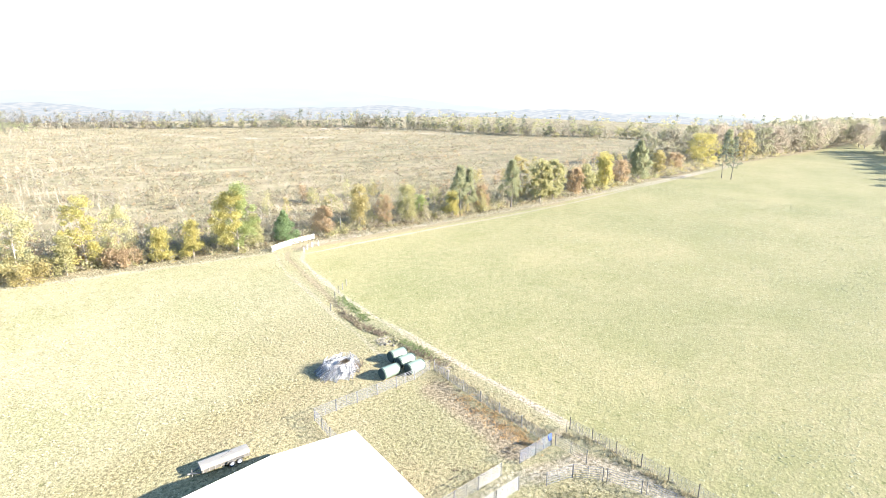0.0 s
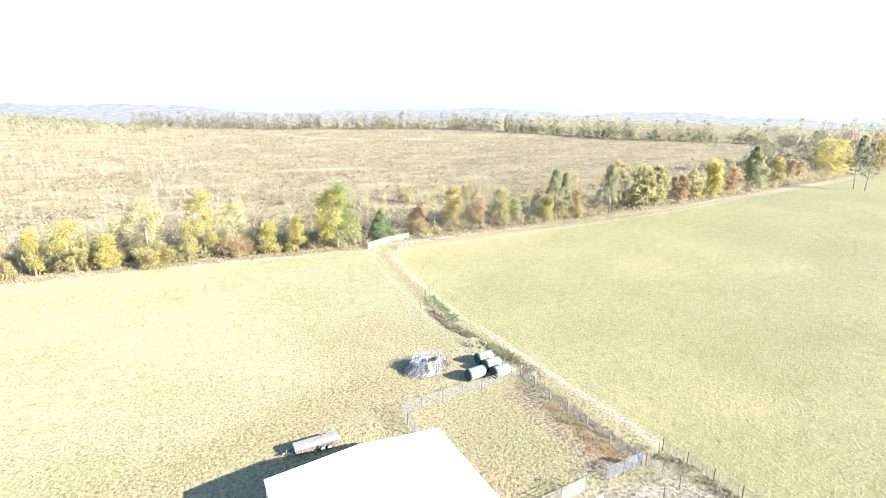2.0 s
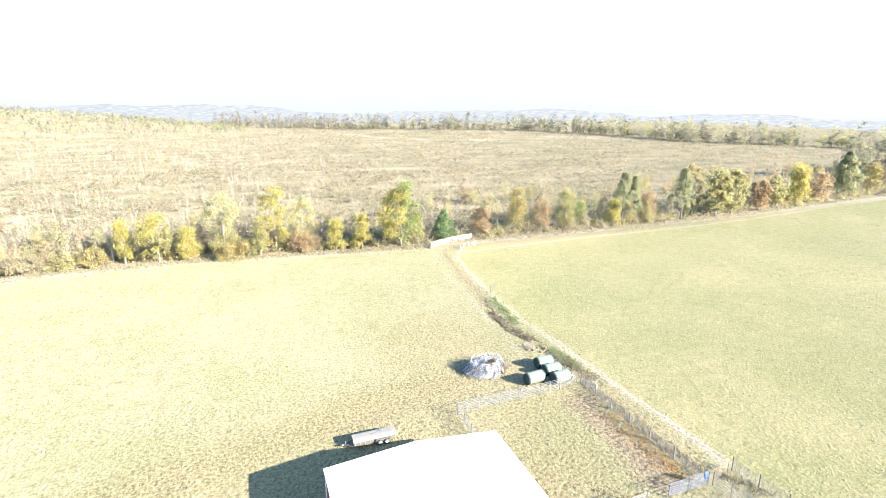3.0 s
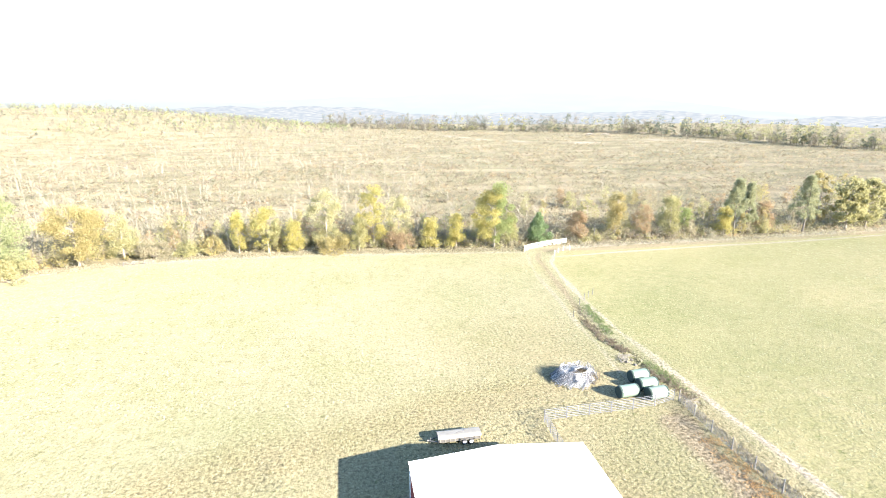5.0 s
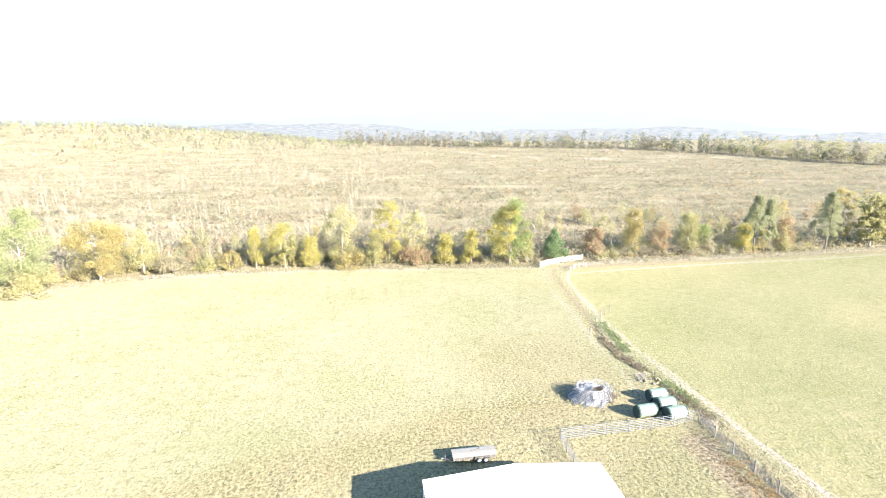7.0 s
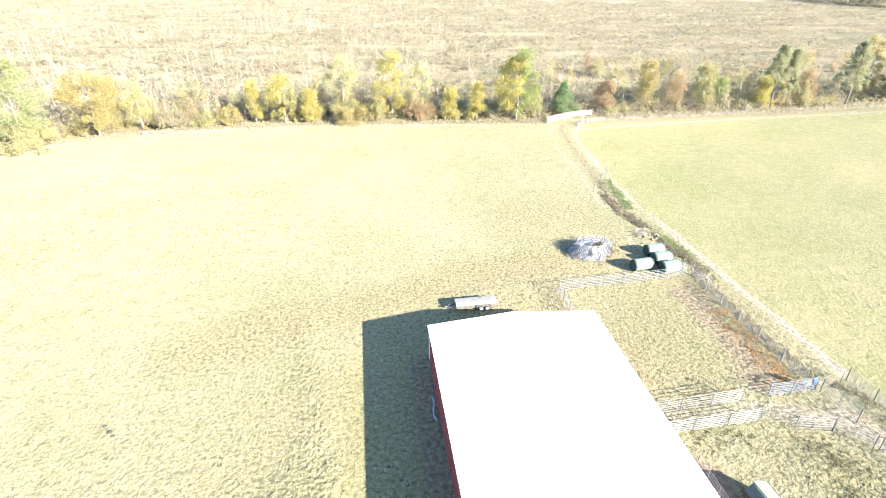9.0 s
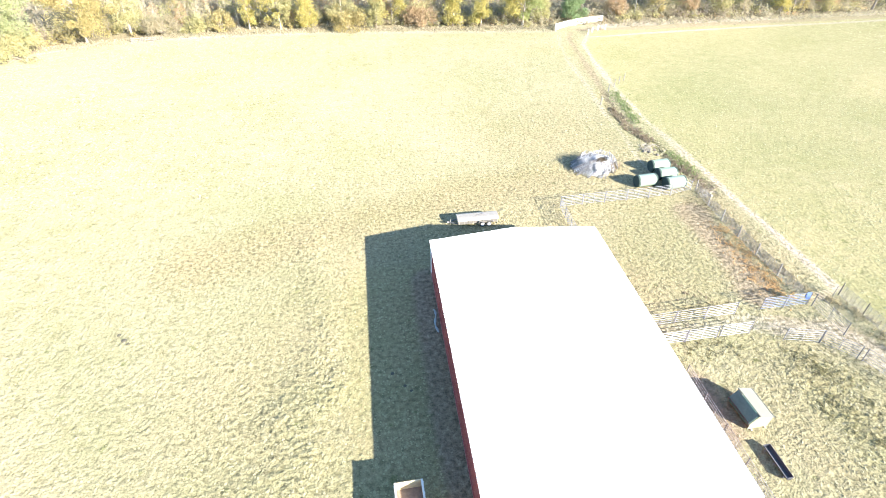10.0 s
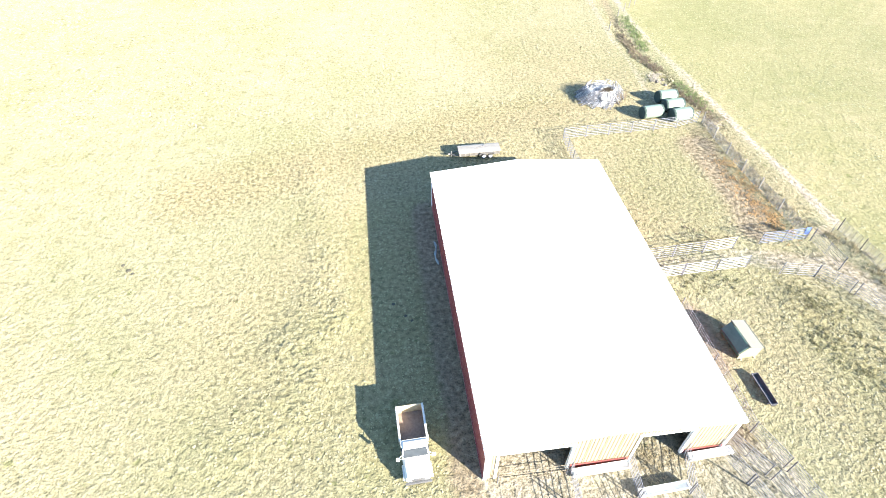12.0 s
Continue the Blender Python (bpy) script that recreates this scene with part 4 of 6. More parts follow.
def clearing():
    """Cut-over land: dry brush, young shoots and bare pale saplings."""
    rng = np.random.RandomState(21)
    n = 60000
    d = 142 + 720 * rng.uniform(0, 1, n) ** 1.45
    a = np.radians(rng.uniform(-42, 76, n))
    x, y = d * np.sin(a), d * np.cos(a)
    keep = (y - edge(x) > 3) & (line_distance(x, y, TRACK_FAR) > 9) & (lumps(x * 0.3 + y * 0.08, y, 9, 5) + 0.6 * lumps(x, y, 26, 6) + rng.uniform(-0.7, 0.7, n) > -0.3)
    x, y, d = x[keep], y[keep], d[keep]
    z = land(x, y)
    kinds = rng.choice(4, len(x), p=(0.3, 0.28, 0.13, 0.29))
    for k, m in enumerate((SCRUB, TAN, RUST, DULLOLIVE)):
        s = kinds == k
        base = np.stack([x[s], y[s], z[s]], 1)
        size = rng.uniform(0.3, 1.15, len(base)) * (1 + d[s] / 900)
        tris = []
        for _ in range(7):
            p = base + rng.normal(size=base.shape) * (size * 0.7)[:, None] * (1.0, 1.0, 0.0) + (0, 0, 1) * (size * rng.uniform(0.0, 0.8, len(base)))[:, None]
            u = rng.normal(size=base.shape)
            u /= np.linalg.norm(u, axis=1, keepdims=True)
            v = np.cross(u, rng.normal(size=base.shape))
            v /= np.linalg.norm(v, axis=1, keepdims=True)
            q = (size * 0.36)[:, None]
            tris.append(np.stack([p - u * q, p + v * q * 0.8, p + u * q], 1))
        tagged(new("scrub", soup("scrub", np.concatenate(tris), m)), "dry brush and weeds on cut-over land", "scrub", kind="stuff")
    # bare saplings: a thin stem and a few twigs each
    n = 8000
    d = 148 + 620 * rng.uniform(0, 1, n) ** 1.25
    a = np.radians(rng.uniform(-42, 70, n))
    x, y = d * np.sin(a), d * np.cos(a)
    west = smoothstep(120, -60, x)
    keep = (y - edge(x) > 4) & (rng.uniform(0, 1, n) < 0.14 + 0.8 * west) & (lumps(x, y, 40, 15) > -0.5)
    x, y, d = x[keep], y[keep], d[keep]
    base = np.stack([x, y, land(x, y)], 1)
    h = rng.uniform(2.5, 8.5, len(x))
    tris = []
    for turn in (0, 1.57):
        r = 0.03 + 0.00014 * d
        o = np.stack([np.cos(turn) * r, np.sin(turn) * r, 0 * r], 1)
        tip = base + np.stack([rng.normal(size=len(x)) * 0.2, rng.normal(size=len(x)) * 0.2, h], 1)
        tris.append(np.stack([base - o, base + o, tip], 1))
    for _ in range(7):
        k = rng.uniform(0.35, 0.9, len(x))
        p = base + (0, 0, 1) * (h * k)[:, None]
        a = rng.uniform(0, 6.28, len(x))
        ln = h * rng.uniform(0.12, 0.3, len(x))
        q = p + np.stack([np.cos(a) * ln * 0.7, np.sin(a) * ln * 0.7, ln], 1)
        w = (0.018 + 0.00011 * d)[:, None] * (0, 0, 1) + (0.03, 0.03, 0)
        tris.append(np.stack([p - w, p + w, q], 1))
    tagged(new("bare_saplings", soup("bare_saplings", np.concatenate(tris), SAPLING)), "thin bare pale saplings on cut-over land", "saplings", kind="stuff")
    # taller clumps of bush among the scrub
    n = 14500
    d = 150 + 560 * rng.uniform(0, 1, n) ** 1.3
    a = np.radians(rng.uniform(-42, 74, n))
    x, y = d * np.sin(a), d * np.cos(a)
    keep = (y - edge(x) > 6) & (lumps(x * 0.4 + y * 0.1, y, 13, 25) + 0.5 * lumps(x, y, 50, 26) + rng.uniform(-0.7, 0.7, n) > 0.0) & (line_distance(x, y, TRACK_FAR) > 12)
    x, y, d = x[keep], y[keep], d[keep]
    kinds = rng.choice(4, len(x), p=(0.3, 0.3, 0.25, 0.15))
    for k, m in enumerate((DULLOLIVE, WEEDDARK, TAN, RUST)):
        s = kinds == k
        r = rng.uniform(0.5, 1.7, s.sum())
        c = np.stack([x[s], y[s], land(x[s], y[s]) + r * 0.6], 1)
        tagged(new("bushes", soup("bushes", leaf_cloud(rng, c, r, 24 * len(c), 0.55), m)), "low autumn bushes on cut-over land", "bushes", kind="stuff")
    # fallen poles and slash
    n = 1100
    d = 150 + 500 * rng.uniform(0, 1, n) ** 1.3
    a = np.radians(rng.uniform(-42, 62, n))
    x, y = d * np.sin(a), d * np.cos(a)
    keep = y - edge(x) > 4
    x, y, d = x[keep], y[keep], d[keep]
    a, ln = rng.uniform(0, 3.14, len(x)), rng.uniform(0.6, 2.2, len(x))
    o = np.stack([np.cos(a) * ln, np.sin(a) * ln, rng.uniform(0, 0.8, len(x))], 1)
    w = (0.05 + 0.0001 * d)[:, None] * (0, 0, 1)
    p = np.stack([x, y, land(x, y) + 0.35], 1)
    tagged(new("logging_slash", soup("logging_slash", np.stack([p - o - w, p + o - w, p + o + w, p - o + w], 1), PALEBARK)), "pale fallen poles and logging slash", "logging slash", kind="stuff")


clearing()


def tufts(rng, x, y, r, h):
    """Low four-sided tussocks, uneven and leaning, as loose triangles."""
    n = len(x)
    z = land(x, y)
    tip = np.stack([x + rng.normal(size=n) * r * 0.5, y + rng.normal(size=n) * r * 0.5, z + h], 1)
    turn, ring = rng.uniform(0, 1.57, n), []
    for k in range(4):
        q = r * rng.uniform(0.6, 1.4, n)
        ring.append(np.stack([x + q * np.cos(turn + k * 1.5708), y + q * np.sin(turn + k * 1.5708), z - 0.02], 1))
    return np.concatenate([np.stack([ring[k], ring[(k + 1) % 4], tip], 1) for k in range(4)])


def grass():
    """Tussocks of the pasture, lower and finer on the hay field."""
    rng = np.random.RandomState(4)
    bags = {"dry": [], "green": [], "weed": []}
    # each patch: x from, to, y from, to, count, width, height
    for x0, x1, y0, y1, n, wide, tall in ((-36, 50, 9, 64, 70000, 0.11, 0.03), (-75, 48, 64, 139, 50000, 0.17, 0.075), (-90, -36, 20, 64, 7000, 0.15, 0.05),
                                          (46, 110, 10, 132, 36000, 0.15, 0.04), (110, 230, 20, 138, 24000, 0.24, 0.06)):
        x, y = rng.uniform(x0, x1, n), rng.uniform(y0, y1, n)
        dirt, green, cut, weed, soil, mud = masks(x, y)
        keep = (y < edge(x) - 1) & (dirt < 0.45) & (soil < 0.5) & ~((x > 4.7) & (x < 23.2) & (y > 14.6) & (y < 45.4))
        keep &= lumps(x, y, 1.3, 31) + 0.5 * lumps(x, y, 9, 33) + rng.uniform(-1.2, 1.2, n) > -0.55
        x, y, green, weed, mud = (q[keep] for q in (x, y, green, weed, mud))
        k = rng.uniform(0.45, 1.35, len(x)) ** 1.5
        r = wide * k * (1 + 0.3 * mud)
        h = tall * k * rng.uniform(0.6, 1.3, len(x)) * (1 + 0.5 * weed + 0.5 * mud) * (0.75 + 0.5 * np.clip(lumps(x, y, 4, 35) + 0.4, 0, 1))
        pick = np.where(green > 0.5, 1, np.where(weed + rng.uniform(-0.35, 0.35, len(x)) > 0.62, 2, 0))
        for i, key in enumerate(bags):
            s = pick == i
            bags[key].append(tufts(rng, x[s], y[s], r[s], h[s]))
    for key, name, label, material in (("dry", "pasture_grass", "tufted dry yellow pasture grass", STRAW), ("green", "field_grass", "short green-yellow grass of the hay field", LUSH),
                                       ("weed", "weed_tufts", "olive-brown weedy tufts in the pasture", WEEDTUFT)):
        tagged(new(name, soup(name, np.concatenate(bags[key]), material)), label, "grass", kind="stuff")


grass()


def weeds(name, label, material, spine, width, count, height, seed, blade=0.06):
    """Clumps of weeds along a line."""
    rng = np.random.RandomState(seed)
    k = rng.uniform(0, len(spine) - 1.001, count)
    i = k.astype(int)
    s = np.array(spine, float)
    p = s[i] + (s[i + 1] - s[i]) * (k - i)[:, None] + rng.normal(size=(count, 2)) * width * 0.5
    tri = []
    for _ in range(7):
        h = height * rng.uniform(0.5, 1.2, count)
        a = rng.uniform(0, 6.28, count)
        b = np.stack([p[:, 0] + rng.normal(size=count) * 0.12, p[:, 1] + rng.normal(size=count) * 0.12, 0 * h], 1)
        w = np.stack([-np.sin(a), np.cos(a), 0 * a], 1) * blade
        tri.append(np.stack([b - w, b + w, b + np.stack([np.cos(a) * h * 0.5, np.sin(a) * h * 0.5, h], 1)], 1))
    tagged(new(name, soup(name, np.concatenate(tri), material)), label, "weeds", kind="stuff")


weeds("rusty_weeds", "rusty orange dead weeds along the wire fence", WEEDRED, [(41.3, 49), (40.9, 45), (40.7, 41), (40.6, 38.5), (40.4, 35.8)], 1.7, 520, 0.1, 41)
weeds("brown_weeds", "brown dead weeds inside the pen", WEEDDARK, [(41.2, 55), (40.6, 48), (40, 43), (38.5, 37), (33, 36.8), (30.5, 37.3)], 1.6, 60, 0.15, 42)
weeds("ditch_weeds", "dark weeds in the ditch beside the track", WEEDDARK, [(41.6, 85), (41.5, 77), (42.5, 72)], 0.9, 170, 0.35, 43)
weeds("bale_weeds", "dark weeds between the bales and the track", WEEDDARK, [(42.9, 66.3), (43.9, 61.7), (44.2, 57)], 1.1, 110, 0.3, 50)
weeds("green_weeds", "fresh green weeds beside the ditch", WEEDGREEN, [(44.9, 92), (44.4, 87), (43.9, 82), (43.4, 79)], 1.1, 200, 0.25, 44)
weeds("green_grass_patch", "fresh green grass behind the bales", WEEDGREEN, [(43.6, 68), (44.3, 65), (44.6, 61)], 1.2, 150, 0.2, 49)
weeds("tall_dry_grass", "tall dry grass along the fence line", TAN, [(43.2, 58), (43.0, 50), (43.0, 44), (43.2, 38), (46.6, 33), (46.9, 24), (47.3, 12)], 0.9, 420, 0.35, 45)
weeds("rim_grass", "pale dry grass along the tree row", RIMSTRAW, [(-70, 133), (-44, 140), (-6, 140), (24, 136.8), (46, 134.5)], 3.0, 1300, 0.35, 46, 0.09)
weeds("east_rim_grass", "pale dry grass beside the east track", RIMSTRAW, [(62, 136), (90, 137), (120, 136.5), (162, 138.5), (210, 145)], 3.4, 1300, 0.35, 47, 0.09)

# clumps here also stand in for long post shadows across the lot
for k, spine in enumerate(([(36.8, 28.6), (38.6, 26.6), (40.7, 20.9)], [(35.6, 24.6), (37.0, 21.5), (38.4, 17.4)], [(27.2, 30.0), (29.5, 30.4), (32, 30.2)])):
    weeds("lot_weeds", "olive weeds and long shadow streaks drawn as weed clumps", LOTWEED, spine, 1.5, (110, 85, 45)[k], 0.17, 60 + k)
weeds("pile_weeds", "dead brown weeds grown up inside the panel ring", WEEDDARK, [(31.0, 65.3), (31.9, 65.2), (32.8, 65.0)], 1.3, 260, 1.1, 48)


# ---- barn ----
BX, BY, BW, BL, EAVE, RISE = 5.05, 14.95, 17.75, 30.0, 4.3, 0.8


def roof_z(x):
    return EAVE + RISE * (1 - abs(x - BW / 2) / (BW / 2))


def sheet(x0, x1, zlo, ztop, depth=0.032, pitch=0.27):
    """A ribbed steel sheet in the plane y = 0 that faces -y; ztop gives its upper edge."""
    prof, x = [], x0
    while x < x1 - 0.001:
        e = min(pitch, x1 - x)
        prof += [(x, 0.0), (x + e * 0.66, 0.0), (x + e * 0.74, -depth), (x + e * 0.92, -depth)]
        x += e
    prof.append((x1, 0.0))
    s = Shape()
    s.loft([[(a, b, zlo) for a, b in prof], [(a, b, ztop(a) if callable(ztop) else ztop) for a, b in prof]], cap=False, close=False)
    return s


def barn():
    top = thing("barn", "long red metal barn with cream front and white roof", "barn", at=pose(BX, BY, 0))
    openings = ((0.8, 6.0), (10.6, 14.5))
    head = 3.55
    # south wall: timber backing with two open bays, then ribbed sheets
    s = Shape()
    for a, b in ((0.0, 0.8), (6.0, 10.6), (14.5, BW)):
        s.box((a, 0.06, 0), (b, 0.18, EAVE - 0.12))
    for a, b in openings:
        s.box((a, 0.06, head), (b, 0.18, EAVE - 0.12))
    s.add([(0, 0.06, EAVE - 0.12), (BW, 0.06, EAVE - 0.12), (BW / 2, 0.06, EAVE + RISE - 0.12), (0, 0.18, EAVE - 0.12), (BW, 0.18, EAVE - 0.12), (BW / 2, 0.18, EAVE + RISE - 0.12)],
          [(0, 1, 2), (5, 4, 3), (0, 3, 4, 1), (1, 4, 5, 2), (2, 5, 3, 0)])
    wall = part("wall", s, DARKWOOD, top, "south wall with two open bays")
    for a, b, lo in ((0.02, 0.8, 0.1), (0.8, 6.0, head), (6.0, 10.6, 0.1), (10.6, 14.5, head), (14.5, BW - 0.02, 0.1)):
        n = max(1, round((b - a) / 1.08))
        for k in range(n):
            o = part("wall_sheet", sheet(a + (b - a) * k / n, a + (b - a) * (k + 1) / n, lo, lambda q: roof_z(q) - 0.09), CREAMWALL, wall)
            o.location.y = 0.055
    for a, b in openings:
        for e in (a, b):
            part("jamb_trim", Shape().box((e - 0.09, -0.02, 0.02), (e + 0.09, 0.2, head)), TRIM, wall)
        part("header_trim", Shape().box((a - 0.09, -0.022, head), (b + 0.09, 0.05, head + 0.2)), TRIM, wall)
    for a, b in ((6.1, 10.5), (14.6, BW - 0.2)):
        part("base_band", Shape().box((a, -0.012, 0.05), (b, 0.0, 0.6)), RED, wall, "red lower wall band")
    part("corner_trim", Shape().box((-0.05, -0.03, 0.02), (0.2, 0.055, EAVE - 0.1)), TRIM, wall)
    part("corner_trim", Shape().box((BW - 0.2, -0.03, 0.02), (BW + 0.05, 0.055, EAVE - 0.1)), TRIM, wall)
    # north wall
    s = Shape().box((0, 0, 0), (BW, 0.12, EAVE - 0.12))
    s.add([(0, 0, EAVE - 0.12), (BW, 0, EAVE - 0.12), (BW / 2, 0, EAVE + RISE - 0.12), (0, 0.12, EAVE - 0.12), (BW, 0.12, EAVE - 0.12), (BW / 2, 0.12, EAVE + RISE - 0.12)],
          [(0, 1, 2), (5, 4, 3), (0, 3, 4, 1), (1, 4, 5, 2), (2, 5, 3, 0)])
    wall = part("wall", s, DARKWOOD, top, "north gable wall")
    wall.location.y = BL - 0.18
    n = 16
    for k in range(n):
        o = part("wall_sheet", sheet(BW * k / n, BW * (k + 1) / n, 0.1, lambda q: roof_z(BW - q) - 0.09), RED, wall)
        o.matrix_basis = pose(BW, 0.125, 0, 0, 0, 180)
    # long walls share one sheet
    n = 28
    me = sheet(0, (BL - 0.36) / n, 0.1, EAVE - 0.14).mesh("wall_sheet", RED)
    for side, x, turn in (("west", 0.06, -90), ("east", BW - 0.06, 90)):
        s = Shape().box((x - 0.06, 0.18, 0), (x + 0.06, BL - 0.18, EAVE - 0.14))
        wall = part("wall", s, DARKWOOD, top, "%s wall of red ribbed steel" % side)
        for k in range(n):
            y = 0.18 + (BL - 0.36) * (k + (1 if side == "west" else 0)) / n
            o = part("wall_sheet", me, None, wall)
            o.matrix_basis = pose(-0.005 if side == "west" else BW + 0.005, y, 0, 0, 0, turn)
        xo = -0.06 if side == "west" else BW + 0.06
        part("base_trim", Shape().box((xo - 0.03, 0.1, 0.02), (xo + 0.03, BL - 0.1, 0.2)), RED, wall)
        part("eave_trim", Shape().box((xo - 0.05, -0.1, EAVE - 0.2), (xo + 0.05, BL + 0.1, EAVE - 0.03)), TRIM, wall)
        part("corner_trim", Shape().box((xo - 0.035, BL - 0.2, 0.02), (xo + 0.05, BL + 0.03, EAVE - 0.15)), TRIM, wall)
    # roof: a deck and ribbed white sheets on both slopes
    s, over = Shape(), 0.18
    prof = [(-over, EAVE - 0.06), (BW / 2, EAVE + RISE - 0.04), (BW + over, EAVE - 0.06), (BW + over, EAVE - 0.14), (BW / 2, EAVE + RISE - 0.12), (-over, EAVE - 0.14)]
    s.loft([[(x, -over, z) for x, z in prof], [(x, BL + over, z) for x, z in prof]])
    roof = part("roof", s, DARKWOOD, top)
    run = math.hypot(BW / 2 + over, RISE)
    n = 30
    me = sheet(0, (BL + 2 * over) / n, 0, run, 0.03, 0.337).mesh("roof_sheet", ROOF)
    sn, cs = RISE / run, (BW / 2 + over) / run
    for k in range(n):
        y0 = -over + (BL + 2 * over) * k / n
        o = part("roof_sheet", me, None, roof)
        o.matrix_basis = Matrix(((0, sn, cs, -over), (-1, 0, 0, y0 + (BL + 2 * over) / n), (0, -cs, sn, EAVE - 0.03), (0, 0, 0, 1)))
        o = part("roof_sheet", me, None, roof)
        o.matrix_basis = Matrix(((0, -sn, -cs, BW + over), (1, 0, 0, y0), (0, -cs, sn, EAVE - 0.03), (0, 0, 0, 1)))
    cap = Shape()
    cz = EAVE + RISE + 0.015
    cap.loft([[(BW / 2 - 0.45, y, cz - 0.095), (BW / 2, y, cz + 0.03), (BW / 2 + 0.45, y, cz - 0.095), (BW / 2, y, cz - 0.06)] for y in (-over - 0.01, BL + over + 0.01)])
    part("ridge_cap", cap, ROOF, roof)
    for y in (-over, BL + over):
        f = Shape()
        f.loft([[(x, y - 0.03, z - 0.14), (x, y + 0.03, z - 0.14), (x, y + 0.03, z + 0.03), (x, y - 0.03, z + 0.03)] for x, z in ((-over, EAVE - 0.05), (BW / 2, EAVE + RISE - 0.03), (BW + over, EAVE - 0.05))])
        part("gable_trim", f, TRIM, roof)
    # inner posts along the middle
    for k in range(1, 6):
        part("post", Shape().box((BW / 2 - 0.1, BL * k / 6 - 0.1, 0), (BW / 2 + 0.1, BL * k / 6 + 0.1, EAVE + RISE - 0.13)), DARKWOOD, top)
    return top


barn()


# ---- fences and pens ----
def panel(length, height, rails, material, label, group, braces=1, r=0.02, name="corral_panel"):
    """A tube panel from the origin along +x: rails, end uprights and inner braces."""
    top = thing(name, label, "livestock panel", group)
    me = Shape().tube((0.03, 0, 0), (length - 0.03, 0, 0), r, 6).mesh("rail", material)
    for k in range(rails):
        o = part("rail", me, None, top)
        o.location.z = 0.2 + (height - 0.2) * k / (rails - 1)
    up = Shape()
    up.tube((0, 0, 0.0), (0, 0, height + 0.05), r * 2.0, 8)
    me = up.mesh("end_post", PENPOST)
    for x in (0.03, length - 0.03):
        o = part("end_post", me, None, top)
        o.location.x = x
    me = Shape().tube((0, 0, 0.15), (0, 0, height), r, 6).mesh("brace", material)
    for k in range(braces):
        o = part("brace", me, None, top)
        o.location.x = length * (k + 1) / (braces + 1)
    return top


def row(seed_panel, pts, step):
    """Copies of a panel end to end along a line of corners."""
    for (ax, ay), (bx, by) in zip(pts, pts[1:]):
        d = math.hypot(bx - ax, by - ay)
        n = max(1, round(d / step))
        turn = math.degrees(math.atan2(by - ay, bx - ax))
        for k in range(n):
            o = copy_thing(seed_panel, pose(ax + (bx - ax) * k / n, ay + (by - ay) * k / n, 0, 0, 0, turn))
            o.scale = (d / n / step, 1, 1)


pen = panel(3.05, 1.6, 7, GALV, "grey galvanised tube panel of the livestock pen", "pen panels")
pen.matrix_basis = pose(22.95, 55.65, 0, 0, 0, 4)
row(pen, [(25.99, 55.87), (29.05, 55.98), (32.1, 56.1), (35.2, 56.25), (38.35, 56.45), (41.7, 57.35)], 3.05)
row(pen, [(22.9, 55.5), (22.75, 50.9), (22.8, 45.5)], 3.05)
blue = panel(2.6, 1.6, 7, BLUEGATE, "blue-grey tube gate between the pens", "pen gates", name="pen_gate")
blue.matrix_basis = pose(37.1, 34.6, 0, 0, 0, 1)
row(blue, [(39.7, 34.65), (42.3, 34.75)], 2.6)
tan_gate = panel(3.4, 1.4, 6, TAN_TUBE, "weathered tan tube gate across the lane", "pen gates", name="pen_gate")
tan_gate.matrix_basis = pose(42.4, 34.8, 0, 0, 0, 10)
wide = panel(3.05, 1.6, 6, GALV, "grey galvanised tube panel of the cattle lane", "lane panels")
wide.matrix_basis = pose(24.6, 33.9, 0, 0, 0, 3)
row(wide, [(27.65, 34.05), (30.9, 34.22)], 3.05)
bright = panel(3.05, 1.6, 7, GALVGLARE, "bright galvanised panel along the cattle lane", "lane panels", r=0.022)
bright.matrix_basis = pose(24.4, 31.45, 0, 0, 0, 2)
row(bright, [(27.5, 31.56), (34.4, 31.8)], 3.3)
row(bright, [(30.9, 34.22), (34.2, 34.4)], 3.05)
row(wide, [(42.7, 34.5), (43.0, 30.2)], 3.1)
row(wide, [(36.8, 30.5), (40.0, 29.75)], 3.05)
row(wide, [(40.0, 29.75), (42.3, 27.2), (43.8, 23.6), (45.2, 17.5), (46.2, 10.5)], 3.4)
row(wide, [(25.45, 27.7), (25.45, 15.8)], 3.0)
row(wide, [(25.45, 15.8), (26.5, 12.7), (27.3, 9.0)], 3.3)
row(wide, [(23.3, 15.4), (25.0, 12.3), (26.0, 9.0)], 3.4)
row(wide, [(22.3, 14.9), (23.2, 12.3), (24.0, 9.2)], 2.8)
row(wide, [(19.8, 14.9), (19.0, 12.3), (19.3, 9.2)], 2.8)
row(wide, [(15.5, 14.7), (15.3, 12.5), (15.6, 9.2)], 2.6)
row(wide, [(11.2, 14.7), (11.0, 12.2), (11.0, 9.2)], 2.6)
door_gate = panel(5.0, 1.5, 4, TAN_TUBE, "weathered tan tube gate across the open barn bay", "barn gates", braces=3, r=0.016, name="barn_gate")
door_gate.matrix_basis = pose(5.95, 14.6, 0, 0, 0, 0)


